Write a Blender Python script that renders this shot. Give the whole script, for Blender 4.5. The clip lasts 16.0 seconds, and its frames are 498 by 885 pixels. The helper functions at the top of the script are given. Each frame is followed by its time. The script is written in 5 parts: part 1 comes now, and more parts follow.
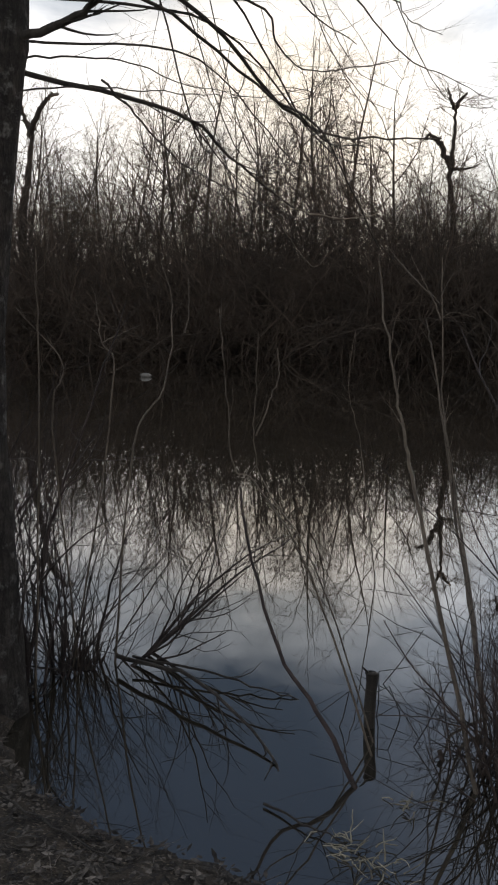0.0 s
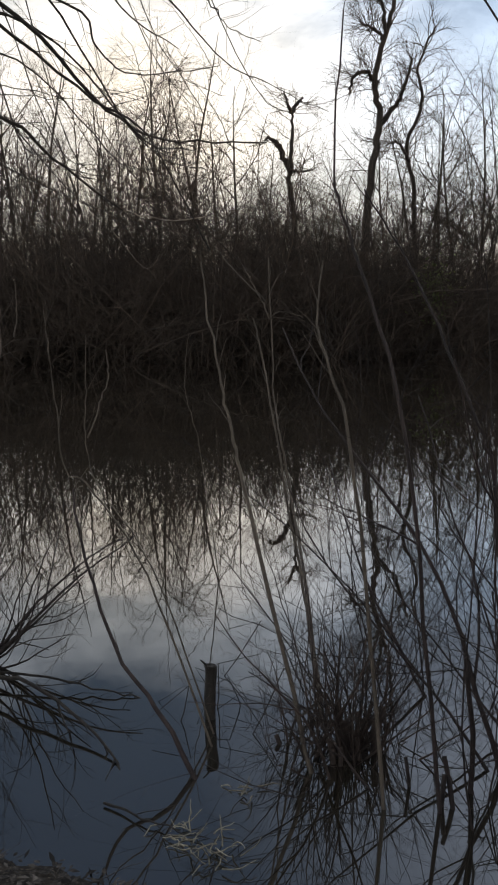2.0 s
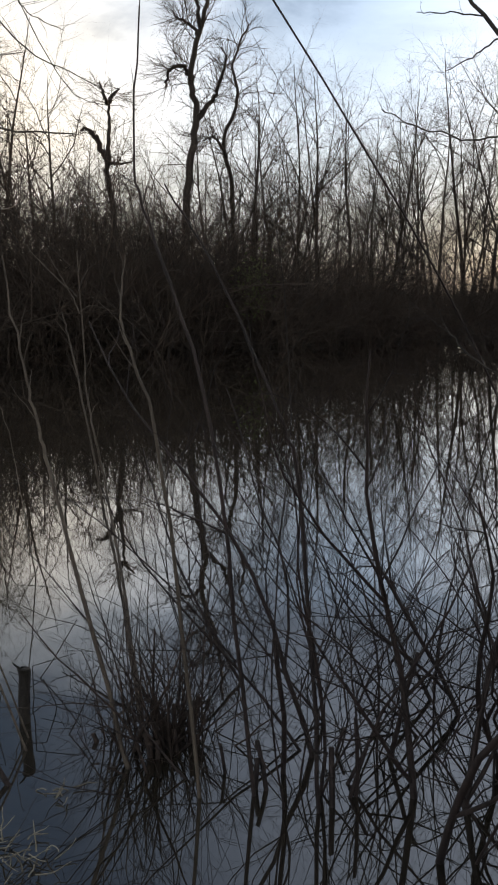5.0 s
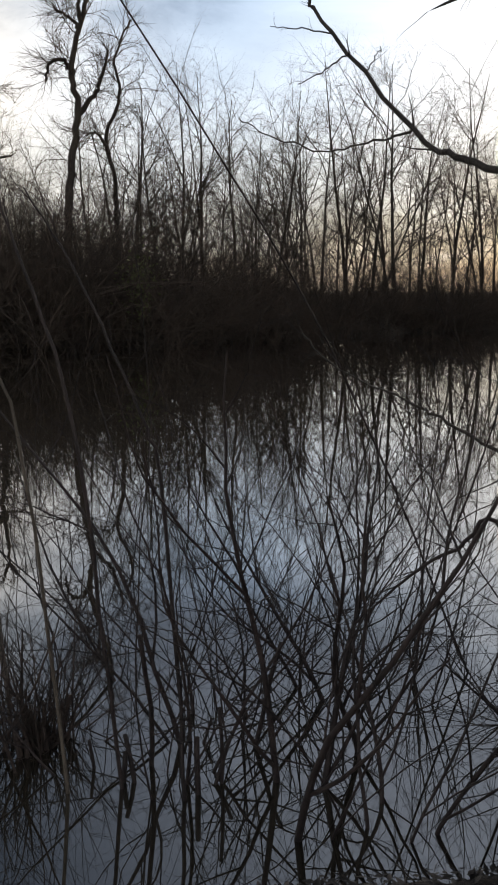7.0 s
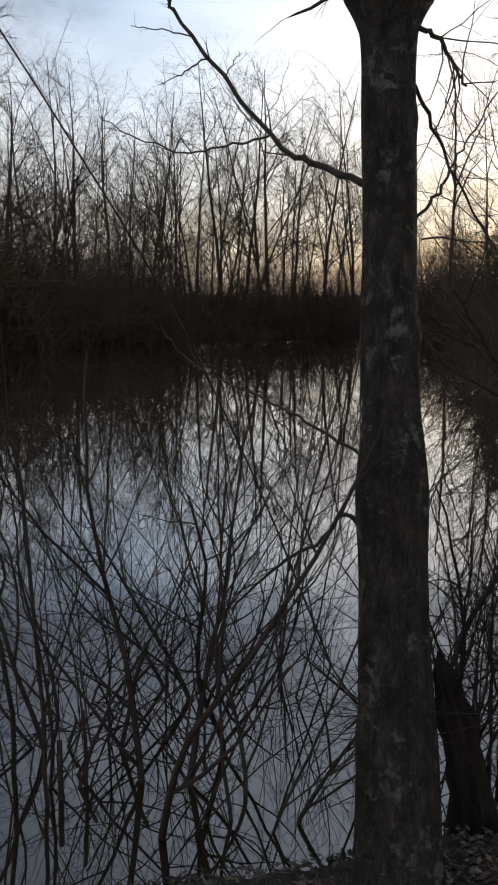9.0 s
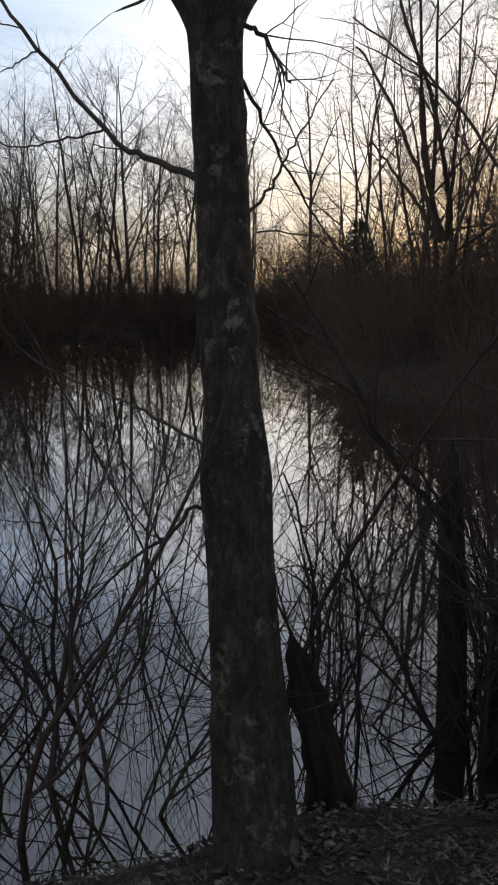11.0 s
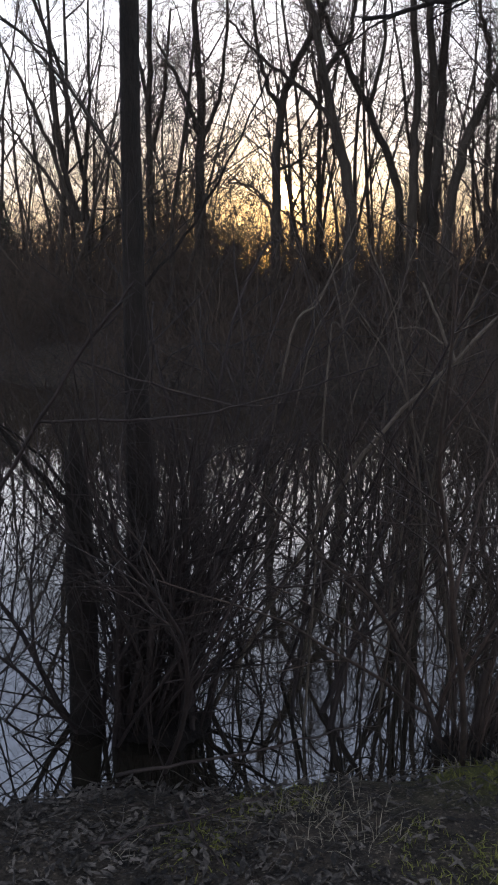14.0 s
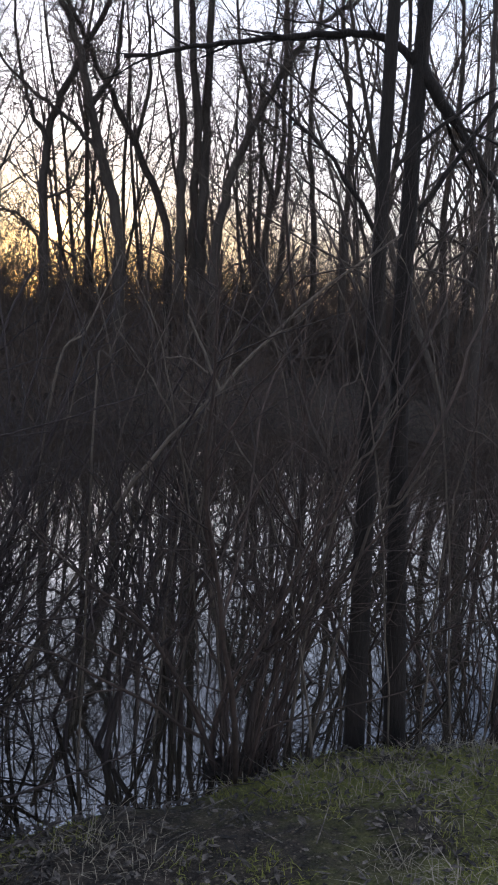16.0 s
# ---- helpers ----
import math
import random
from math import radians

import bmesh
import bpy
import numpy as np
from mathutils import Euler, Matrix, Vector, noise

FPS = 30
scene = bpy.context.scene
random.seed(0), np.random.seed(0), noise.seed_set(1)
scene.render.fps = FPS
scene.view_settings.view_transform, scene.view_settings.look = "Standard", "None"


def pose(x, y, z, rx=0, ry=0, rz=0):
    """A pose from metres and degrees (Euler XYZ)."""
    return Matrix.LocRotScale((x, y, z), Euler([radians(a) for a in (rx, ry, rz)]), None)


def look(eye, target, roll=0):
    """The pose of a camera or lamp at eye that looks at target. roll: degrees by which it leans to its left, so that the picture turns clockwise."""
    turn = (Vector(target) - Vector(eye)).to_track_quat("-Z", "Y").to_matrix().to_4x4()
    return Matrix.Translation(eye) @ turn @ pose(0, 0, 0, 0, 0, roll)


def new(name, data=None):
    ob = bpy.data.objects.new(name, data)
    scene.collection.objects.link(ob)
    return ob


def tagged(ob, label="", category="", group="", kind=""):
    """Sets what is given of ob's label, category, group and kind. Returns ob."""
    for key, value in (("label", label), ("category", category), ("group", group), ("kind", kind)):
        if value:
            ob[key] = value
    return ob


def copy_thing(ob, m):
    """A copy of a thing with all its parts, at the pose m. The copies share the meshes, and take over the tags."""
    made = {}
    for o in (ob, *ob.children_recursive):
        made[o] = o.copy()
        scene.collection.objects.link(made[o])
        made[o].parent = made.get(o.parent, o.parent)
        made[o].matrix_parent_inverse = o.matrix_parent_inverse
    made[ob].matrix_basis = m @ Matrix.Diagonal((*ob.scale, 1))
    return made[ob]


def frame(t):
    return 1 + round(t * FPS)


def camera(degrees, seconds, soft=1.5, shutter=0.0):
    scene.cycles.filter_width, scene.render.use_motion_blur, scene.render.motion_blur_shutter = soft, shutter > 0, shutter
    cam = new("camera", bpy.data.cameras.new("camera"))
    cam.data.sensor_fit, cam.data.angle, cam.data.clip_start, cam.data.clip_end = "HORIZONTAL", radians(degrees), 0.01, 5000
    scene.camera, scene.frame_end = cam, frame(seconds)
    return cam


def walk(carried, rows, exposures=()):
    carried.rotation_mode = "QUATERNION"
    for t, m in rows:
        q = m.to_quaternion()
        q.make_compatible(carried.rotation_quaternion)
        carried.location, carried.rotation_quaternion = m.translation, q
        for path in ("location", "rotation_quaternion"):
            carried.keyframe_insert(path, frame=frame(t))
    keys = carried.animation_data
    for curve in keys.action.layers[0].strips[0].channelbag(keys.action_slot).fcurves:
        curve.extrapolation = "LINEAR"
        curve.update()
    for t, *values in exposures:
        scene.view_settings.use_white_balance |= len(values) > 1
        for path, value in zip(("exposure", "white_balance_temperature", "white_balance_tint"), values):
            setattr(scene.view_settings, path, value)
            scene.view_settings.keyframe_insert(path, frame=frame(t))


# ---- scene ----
cam = camera(30.59, 16.0, 2.0)
# seconds, x, y, z, and the turn of pose() in degrees; the water lies at z = 0
ROWS = [
    (0.0, 0.0, -0.0, 1.7, 81.4, -0.0, -0.0),
    (0.5, 0.027, -0.018, 1.698, 81.39, 0.29, -2.19),
    (1.0, 0.047, -0.037, 1.707, 81.31, 0.47, -4.15),
    (1.5, 0.064, -0.054, 1.705, 81.29, 0.53, -6.98),
    (2.0, 0.096, -0.062, 1.699, 81.4, 0.87, -9.32),
    (2.5, 0.106, -0.07, 1.703, 81.4, 0.83, -10.9),
    (3.0, 0.121, -0.077, 1.701, 81.4, 0.74, -12.56),
    (3.5, 0.128, -0.078, 1.698, 81.18, 0.57, -13.76),
    (4.0, 0.131, -0.081, 1.696, 80.94, 0.59, -14.94),
    (4.5, 0.145, -0.087, 1.698, 80.81, 0.79, -17.36),
    (5.0, 0.16, -0.087, 1.702, 80.86, 0.66, -20.25),
    (7.5, 0.228, -0.221, 1.726, 80.55, 0.31, -28.5),
    (8.0, 0.24, -0.213, 1.728, 80.53, 0.32, -30.04),
    (8.5, 0.242, -0.229, 1.727, 80.66, 0.14, -32.14),
    (9.0, 0.248, -0.25, 1.718, 80.75, -0.56, -34.87),
    (11.5, 0.321, -0.329, 1.702, 80.25, 0.58, -45.63),
    (12.0, 0.355, -0.358, 1.695, 79.72, 0.26, -49.01),
    (12.5, 0.387, -0.408, 1.693, 79.35, -0.61, -54.38),
    (13.0, 0.397, -0.403, 1.693, 79.53, -0.97, -58.26),
    (13.5, 0.397, -0.377, 1.696, 79.49, -1.0, -60.4),
    (14.0, 0.418, -0.361, 1.695, 79.59, -0.88, -65.04),
    (14.5, 0.435, -0.356, 1.692, 80.28, -1.33, -72.54),
    (15.0, 0.413, -0.356, 1.693, 81.0, -1.61, -76.06),
    (15.5, 0.395, -0.359, 1.693, 81.32, -1.42, -76.67),
    (16.0, 0.397, -0.384, 1.691, 81.88, -2.17, -79.2),
]
walk(cam, [(r[0], pose(*r[1:])) for r in ROWS], [(0.0, 1.45, 6500, 10), (3.0, 1.4, 6450, 9), (9.0, 1.2, 6600, 10), (11.5, 1.1, 6350, 12), (12.5, 1.05, 6150, 14), (13.5, 1.45, 5900, 13), (14.5, 1.95, 5650, 13), (16.0, 2.0, 5550, 14)])

# ---- world, sun ----
VEIL = 6.2
SUN_YAW, SUN_UP = 67.15, 4.85
sun_way = Vector((math.sin(radians(SUN_YAW)) * math.cos(radians(SUN_UP)), math.cos(radians(SUN_YAW)) * math.cos(radians(SUN_UP)), math.sin(radians(SUN_UP))))


def node(tree, kind, **inputs):
    made = tree.nodes.new(kind)
    for key, value in inputs.items():
        made.inputs[key.replace("_", " ")].default_value = value
    return made


def maths(tree, operation, a, b=0.0, clamp=False):
    made = tree.nodes.new("ShaderNodeMath")
    made.operation, made.use_clamp = operation, clamp
    for socket, value in zip(made.inputs, (a, b)):
        if isinstance(value, (int, float)):
            socket.default_value = value
        else:
            tree.links.new(value, socket)
    return made.outputs[0]


def mixed(tree, factor, a, b, blend="MIX"):
    made = tree.nodes.new("ShaderNodeMix")
    made.data_type, made.blend_type = "RGBA", blend
    for socket, value in ((made.inputs[0], factor), (made.inputs[6], a), (made.inputs[7], b)):
        if isinstance(value, (int, float)):
            socket.default_value = value
        elif isinstance(value, tuple):
            socket.default_value = (*value, 1)
        else:
            tree.links.new(value, socket)
    return made.outputs[2]


def make_world():
    world = bpy.data.worlds.new("evening_sky")
    scene.world = world
    world.use_nodes = True
    t = world.node_tree
    t.nodes.clear()
    sky = t.nodes.new("ShaderNodeTexSky")
    sky.sky_type, sky.sun_disc = "NISHITA", False
    sky.sun_elevation, sky.sun_rotation = radians(SUN_UP), radians(SUN_YAW)
    sky.air_density, sky.dust_density, sky.ozone_density = 1.0, 1.2, 1.5
    coord = t.nodes.new("ShaderNodeTexCoord")
    split = t.nodes.new("ShaderNodeSeparateXYZ")
    t.links.new(coord.outputs["Generated"], split.inputs[0])
    height = maths(t, "MAXIMUM", split.outputs[2], 0.0)
    flat = t.nodes.new("ShaderNodeCombineXYZ")
    for k in (0, 1):
        t.links.new(maths(t, "DIVIDE", split.outputs[k], maths(t, "ADD", height, 0.2)), flat.inputs[k])
    cloud = node(t, "ShaderNodeTexNoise", Scale=2.1, Detail=7.0, Roughness=0.58, Distortion=0.35)
    t.links.new(flat.outputs[0], cloud.inputs["Vector"])
    # a veil of cloud, bright and thick above the horizon, darker higher up, with ragged edges
    ragged = maths(t, "ADD", height, maths(t, "MULTIPLY", maths(t, "SUBTRACT", cloud.outputs[0], 0.5), 0.34), True)
    # a clear gap between the clouds beyond the far bank
    gap = t.nodes.new("ShaderNodeVectorMath")
    gap.operation = "DOT_PRODUCT"
    t.links.new(coord.outputs["Generated"], gap.inputs[0])
    gap.inputs[1].default_value = (math.sin(radians(26)) * 0.951, math.cos(radians(26)) * 0.951, 0.309)
    clear = maths(t, "POWER", maths(t, "MAXIMUM", gap.outputs["Value"], 0.0), 38.0)
    ragged = maths(t, "ADD", ragged, maths(t, "MULTIPLY", clear, 0.015), True)
    veil = t.nodes.new("ShaderNodeValToRGB")
    # the last step brightens the unseen zenith, added as fill light for the ground
    steps = ((0.0, (0.46, 0.42, 0.38)), (0.06, (0.58, 0.55, 0.51)), (0.10, (0.78, 0.75, 0.72)), (0.15, (0.98, 0.95, 0.92)), (0.21, (1.0, 0.97, 0.95)), (0.275, (0.78, 0.77, 0.78)), (0.335, (0.36, 0.385, 0.43)), (0.41, (0.042, 0.055, 0.088)), (0.62, (0.038, 0.050, 0.080)), (1.0, (0.48, 0.47, 0.46)))
    while len(veil.color_ramp.elements) < len(steps):
        veil.color_ramp.elements.new(0.5)
    for element, (at, colour) in zip(veil.color_ramp.elements, steps):
        element.position, element.color = at, (*colour, 1)
    t.links.new(ragged, veil.inputs[0])
    tint = mixed(t, clear, (1.0, 1.0, 1.0), (0.46, 0.58, 0.75))
    # cream-coloured cloud, lit by the low sun
    cream = t.nodes.new("ShaderNodeVectorMath")
    cream.operation = "DOT_PRODUCT"
    t.links.new(coord.outputs["Generated"], cream.inputs[0])
    cream.inputs[1].default_value = (math.sin(radians(3)) * 0.976, math.cos(radians(3)) * 0.976, 0.219)
    lit_cloud = maths(t, "MULTIPLY", maths(t, "POWER", maths(t, "MAXIMUM", cream.outputs["Value"], 0.0), 60.0), maths(t, "MULTIPLY", cloud.outputs[0], 1.7), True)
    tint = mixed(t, lit_cloud, tint, (1.12, 0.99, 0.80))
    # brighter towards the sun
    level = t.nodes.new("ShaderNodeVectorMath")
    level.operation = "DOT_PRODUCT"
    t.links.new(coord.outputs["Generated"], level.inputs[0])
    level.inputs[1].default_value = (math.sin(radians(SUN_YAW)), math.cos(radians(SUN_YAW)), 0)
    sunward = maths(t, "POWER", maths(t, "MAXIMUM", level.outputs["Value"], 0.0), 2.0)
    boost = maths(t, "ADD", maths(t, "MULTIPLY", maths(t, "MULTIPLY", sunward, 0.2), maths(t, "MULTIPLY", height, 3.5, True)), 1.0)
    high = maths(t, "MULTIPLY", maths(t, "SUBTRACT", height, 0.26), 5.0, True)
    tint = mixed(t, 1.0, tint, boost, "MULTIPLY")
    # warm and dimmed low down on both sides of the sun
    low = maths(t, "SUBTRACT", 1.0, maths(t, "MULTIPLY", height, 5.0), True)
    for narrow, warm in ((5.0, (0.93, 0.87, 0.75)), (45.0, (0.36, 0.27, 0.18))):
        close = maths(t, "POWER", maths(t, "MAXIMUM", level.outputs["Value"], 0.0), narrow)
        tint = mixed(t, 1.0, tint, mixed(t, maths(t, "MULTIPLY", close, low), (1.0, 1.0, 1.0), warm), "MULTIPLY")
    # higher up the cloud thins towards the west
    west = t.nodes.new("ShaderNodeVectorMath")
    west.operation = "DOT_PRODUCT"
    t.links.new(coord.outputs["Generated"], west.inputs[0])
    west.inputs[1].default_value = (math.sin(radians(52)), math.cos(radians(52)), 0)
    thin = maths(t, "MULTIPLY", maths(t, "MULTIPLY", maths(t, "SUBTRACT", west.outputs["Value"], 0.60), 4.5, True), high)
    body = mixed(t, 1.0, mixed(t, 1.0, veil.outputs[0], tint, "MULTIPLY"), mixed(t, 1.0, (0.29, 0.31, 0.35), thin, "MULTIPLY"), "ADD")
    lit = mixed(t, 1.0, body, (VEIL, VEIL, VEIL), "MULTIPLY")
    colour = mixed(t, 0.82, sky.outputs[0], lit)
    # the glow round the sun
    dot = t.nodes.new("ShaderNodeVectorMath")
    dot.operation = "DOT_PRODUCT"
    t.links.new(coord.outputs["Generated"], dot.inputs[0])
    dot.inputs[1].default_value = sun_way
    near = maths(t, "MAXIMUM", dot.outputs["Value"], 0.0)
    glow = maths(t, "MULTIPLY", maths(t, "POWER", near, 350.0), 3.0)
    core = maths(t, "MULTIPLY", maths(t, "POWER", near, 30000.0), 700.0)
    sunny = mixed(t, 1.0, colour, mixed(t, 1.0, (1.0, 0.56, 0.17), maths(t, "ADD", glow, core), "MULTIPLY"), "ADD")
    back = node(t, "ShaderNodeBackground", Strength=0.1)
    t.links.new(sunny, back.inputs[0])
    out = t.nodes.new("ShaderNodeOutputWorld")
    t.links.new(back.outputs[0], out.inputs[0])


make_world()
sun = new("sun", bpy.data.lights.new("sun", "SUN"))
sun.data.energy, sun.data.angle, sun.data.color = 0.8, radians(0.6), (1.0, 0.66, 0.36)
sun.matrix_world = look(sun_way * 100, (0, 0, 0))


# ---- materials ----
def surface(name, dark, light, scale, rough=0.85, bump=0.3, stretch=(1, 1, 1), fleck=None, fleck_scale=40.0, spread=(0.35, 0.68), per_object=0.0):
    """Two colours by a broad and a fine noise, with flecks, relief and a slight change from piece to piece."""
    m = bpy.data.materials.new(name)
    m.use_nodes = True
    t = m.node_tree
    bsdf = t.nodes["Principled BSDF"]
    coord, mapping = t.nodes.new("ShaderNodeTexCoord"), t.nodes.new("ShaderNodeMapping")
    mapping.inputs["Scale"].default_value = stretch
    t.links.new(coord.outputs["Object"], mapping.inputs[0])
    broad = node(t, "ShaderNodeTexNoise", Scale=scale, Detail=5.0, Roughness=0.6)
    fine = node(t, "ShaderNodeTexNoise", Scale=scale * 7.3, Detail=4.0, Roughness=0.65)
    for n in (broad, fine):
        t.links.new(mapping.outputs[0], n.inputs["Vector"])
    ramp = t.nodes.new("ShaderNodeMapRange")
    ramp.inputs[1].default_value, ramp.inputs[2].default_value = spread
    blend = maths(t, "ADD", maths(t, "MULTIPLY", broad.outputs[0], 0.6), maths(t, "MULTIPLY", fine.outputs[0], 0.4))
    t.links.new(blend, ramp.inputs[0])
    colour = mixed(t, ramp.outputs[0], dark, light)
    if fleck:
        spots = node(t, "ShaderNodeTexNoise", Scale=fleck_scale, Detail=3.0)
        t.links.new(coord.outputs["Object"], spots.inputs["Vector"])
        colour = mixed(t, maths(t, "MULTIPLY", maths(t, "SUBTRACT", spots.outputs[0], 0.58), 9.0, True), colour, fleck)
    if per_object:
        info = t.nodes.new("ShaderNodeObjectInfo")
        geometry = t.nodes.new("ShaderNodeNewGeometry")
        vary = maths(t, "ADD", maths(t, "MULTIPLY", info.outputs["Random"], 0.5), maths(t, "MULTIPLY", geometry.outputs["Random Per Island"], 0.5))
        shift = maths(t, "ADD", maths(t, "MULTIPLY", maths(t, "SUBTRACT", vary, 0.5), per_object), 1.0)
        colour = mixed(t, 1.0, colour, shift, "MULTIPLY")
    t.links.new(colour, bsdf.inputs["Base Color"])
    bsdf.inputs["Roughness"].default_value = rough
    relief = node(t, "ShaderNodeBump", Strength=bump, Distance=0.02)
    t.links.new(fine.outputs[0], relief.inputs["Height"])
    t.links.new(relief.outputs[0], bsdf.inputs["Normal"])
    return m


def water_surface():
    m = bpy.data.materials.new("pond_water")
    m.use_nodes = True
    t = m.node_tree
    t.nodes.clear()
    coord = t.nodes.new("ShaderNodeTexCoord")
    slow = node(t, "ShaderNodeTexNoise", Scale=0.9, Detail=3.0, Roughness=0.5, Distortion=0.6)
    quick = node(t, "ShaderNodeTexNoise", Scale=6.0, Detail=2.0, Roughness=0.4)
    for n in (slow, quick):
        t.links.new(coord.outputs["Object"], n.inputs["Vector"])
    relief = node(t, "ShaderNodeBump", Strength=0.06, Distance=0.02)
    t.links.new(maths(t, "ADD", slow.outputs[0], maths(t, "MULTIPLY", quick.outputs[0], 0.10)), relief.inputs["Height"])
    depth = node(t, "ShaderNodeBsdfDiffuse", Color=(0.024, 0.0208, 0.0145, 1))
    gloss = node(t, "ShaderNodeBsdfGlossy", Color=(1, 1, 1, 1), Roughness=0.012)
    fresnel = node(t, "ShaderNodeFresnel", IOR=2.25)
    for n in (gloss, fresnel):
        t.links.new(relief.outputs[0], n.inputs["Normal"])
    mix = t.nodes.new("ShaderNodeMixShader")
    t.links.new(maths(t, "MULTIPLY", fresnel.outputs[0], 1.42, True), mix.inputs[0])
    t.links.new(depth.outputs[0], mix.inputs[1])
    t.links.new(gloss.outputs[0], mix.inputs[2])
    out = t.nodes.new("ShaderNodeOutputMaterial")
    t.links.new(mix.outputs[0], out.inputs[0])
    return m


WATER = water_surface()


def soil():
    """Dark mud and crumbled litter, with mossy turf where the bank is open."""
    m = surface("leaf_litter_soil", (0.012, 0.0095, 0.008), (0.095, 0.076, 0.057), 14.0, 0.95, 0.9, fleck=(0.20, 0.165, 0.125), fleck_scale=70.0, spread=(0.4, 0.64))
    t = m.node_tree
    bsdf = t.nodes["Principled BSDF"]
    colour = bsdf.inputs["Base Color"].links[0].from_socket
    coord, split = t.nodes.new("ShaderNodeTexCoord"), t.nodes.new("ShaderNodeSeparateXYZ")
    t.links.new(coord.outputs["Object"], split.inputs[0])
    patch = node(t, "ShaderNodeTexNoise", Scale=2.6, Detail=6.0, Roughness=0.65)
    crumb = node(t, "ShaderNodeTexNoise", Scale=90.0, Detail=3.0)
    for n in (patch, crumb):
        t.links.new(coord.outputs["Object"], n.inputs["Vector"])
    open_bank = maths(t, "MULTIPLY", maths(t, "SUBTRACT", maths(t, "SUBTRACT", split.outputs[0], split.outputs[1]), 2.5), 1.2, True)
    open_bank = maths(t, "MULTIPLY", open_bank, maths(t, "LESS_THAN", split.outputs[0], 6.0))
    turf = maths(t, "MULTIPLY", maths(t, "MULTIPLY", maths(t, "SUBTRACT", patch.outputs[0], 0.40), 6.0, True), open_bank)
    green = mixed(t, crumb.outputs[0], (0.05, 0.058, 0.016), (0.22, 0.225, 0.06))
    t.links.new(mixed(t, turf, colour, green), bsdf.inputs["Base Color"])
    return m


SOIL = soil()
BARK = surface("grey_bark", (0.025, 0.021, 0.018), (0.085, 0.072, 0.060), 12.0, 0.9, 0.8, (1, 1, 0.25))
FAR_BARK = surface("distant_bark", (0.028, 0.022, 0.018), (0.078, 0.064, 0.050), 1.4, 0.9, 0.3, (1, 1, 0.4), per_object=0.7)
TWIG = surface("distant_twigs", (0.035, 0.026, 0.020), (0.115, 0.084, 0.062), 0.6, 0.9, 0.1, per_object=0.8)
STEM = surface("shrub_bark", (0.012, 0.0085, 0.008), (0.060, 0.041, 0.037), 14.0, 0.7, 0.3, (1, 1, 0.3), per_object=0.8)
GREY_STEM = surface("grey_shrub_bark", (0.026, 0.020, 0.017), (0.125, 0.094, 0.078), 14.0, 0.7, 0.3, (1, 1, 0.3), per_object=0.9)
PALE_STEM = surface("pale_sapling_bark", (0.06, 0.047, 0.036), (0.18, 0.145, 0.11), 14.0, 0.7, 0.3, (1, 1, 0.3), per_object=0.4)


def trunk_bark():
    """Furrowed bark: long wavering ridges, dark scars round the trunk, grey-green lichen spots."""
    m = surface("scarred_bark", (0.015, 0.013, 0.012), (0.125, 0.108, 0.096), 20.0, 0.92, 0.9, (1, 1, 0.5), spread=(0.40, 0.63))
    t = m.node_tree
    bsdf = t.nodes["Principled BSDF"]
    colour = bsdf.inputs["Base Color"].links[0].from_socket
    coord = t.nodes.new("ShaderNodeTexCoord")
    mapping = t.nodes.new("ShaderNodeMapping")
    mapping.inputs["Scale"].default_value = (9, 9, 1.9)
    t.links.new(coord.outputs["Object"], mapping.inputs[0])
    furrow = node(t, "ShaderNodeTexNoise", Scale=6.5, Detail=7.0, Roughness=0.7, Distortion=0.5)
    t.links.new(mapping.outputs[0], furrow.inputs["Vector"])
    deep = maths(t, "MULTIPLY", maths(t, "SUBTRACT", furrow.outputs[0], 0.36), 4.0, True)
    split = t.nodes.new("ShaderNodeSeparateXYZ")
    t.links.new(coord.outputs["Object"], split.inputs[0])
    band = node(t, "ShaderNodeTexNoise", Detail=2.0)
    band.inputs["Scale"].default_value = 4.0
    rings = t.nodes.new("ShaderNodeMapping")
    rings.inputs["Scale"].default_value = (0.7, 0.7, 3.6)
    t.links.new(coord.outputs["Object"], rings.inputs[0])
    t.links.new(rings.outputs[0], band.inputs["Vector"])
    scar = maths(t, "MULTIPLY", maths(t, "SUBTRACT", band.outputs[0], 0.54), 8.0, True)
    colour = mixed(t, maths(t, "ADD", maths(t, "MULTIPLY", deep, 0.8), 0.2), (0.014, 0.011, 0.009), colour)
    colour = mixed(t, maths(t, "MULTIPLY", scar, 0.75), colour, (0.018, 0.014, 0.012))
    lichen = node(t, "ShaderNodeTexNoise", Scale=11.0, Detail=6.0, Roughness=0.75)
    t.links.new(coord.outputs["Object"], lichen.inputs["Vector"])
    spots = maths(t, "MULTIPLY", maths(t, "SUBTRACT", lichen.outputs[0], 0.555), 9.0, True)
    colour = mixed(t, maths(t, "MULTIPLY", spots, 0.8), colour, (0.26, 0.255, 0.24))
    t.links.new(colour, bsdf.inputs["Base Color"])
    relief = node(t, "ShaderNodeBump", Strength=0.8, Distance=0.008)
    t.links.new(deep, relief.inputs["Height"])
    t.links.new(bsdf.inputs["Normal"].links[0].from_socket, relief.inputs["Normal"])
    t.links.new(relief.outputs[0], bsdf.inputs["Normal"])
    return m


TRUNK_BARK = trunk_bark()


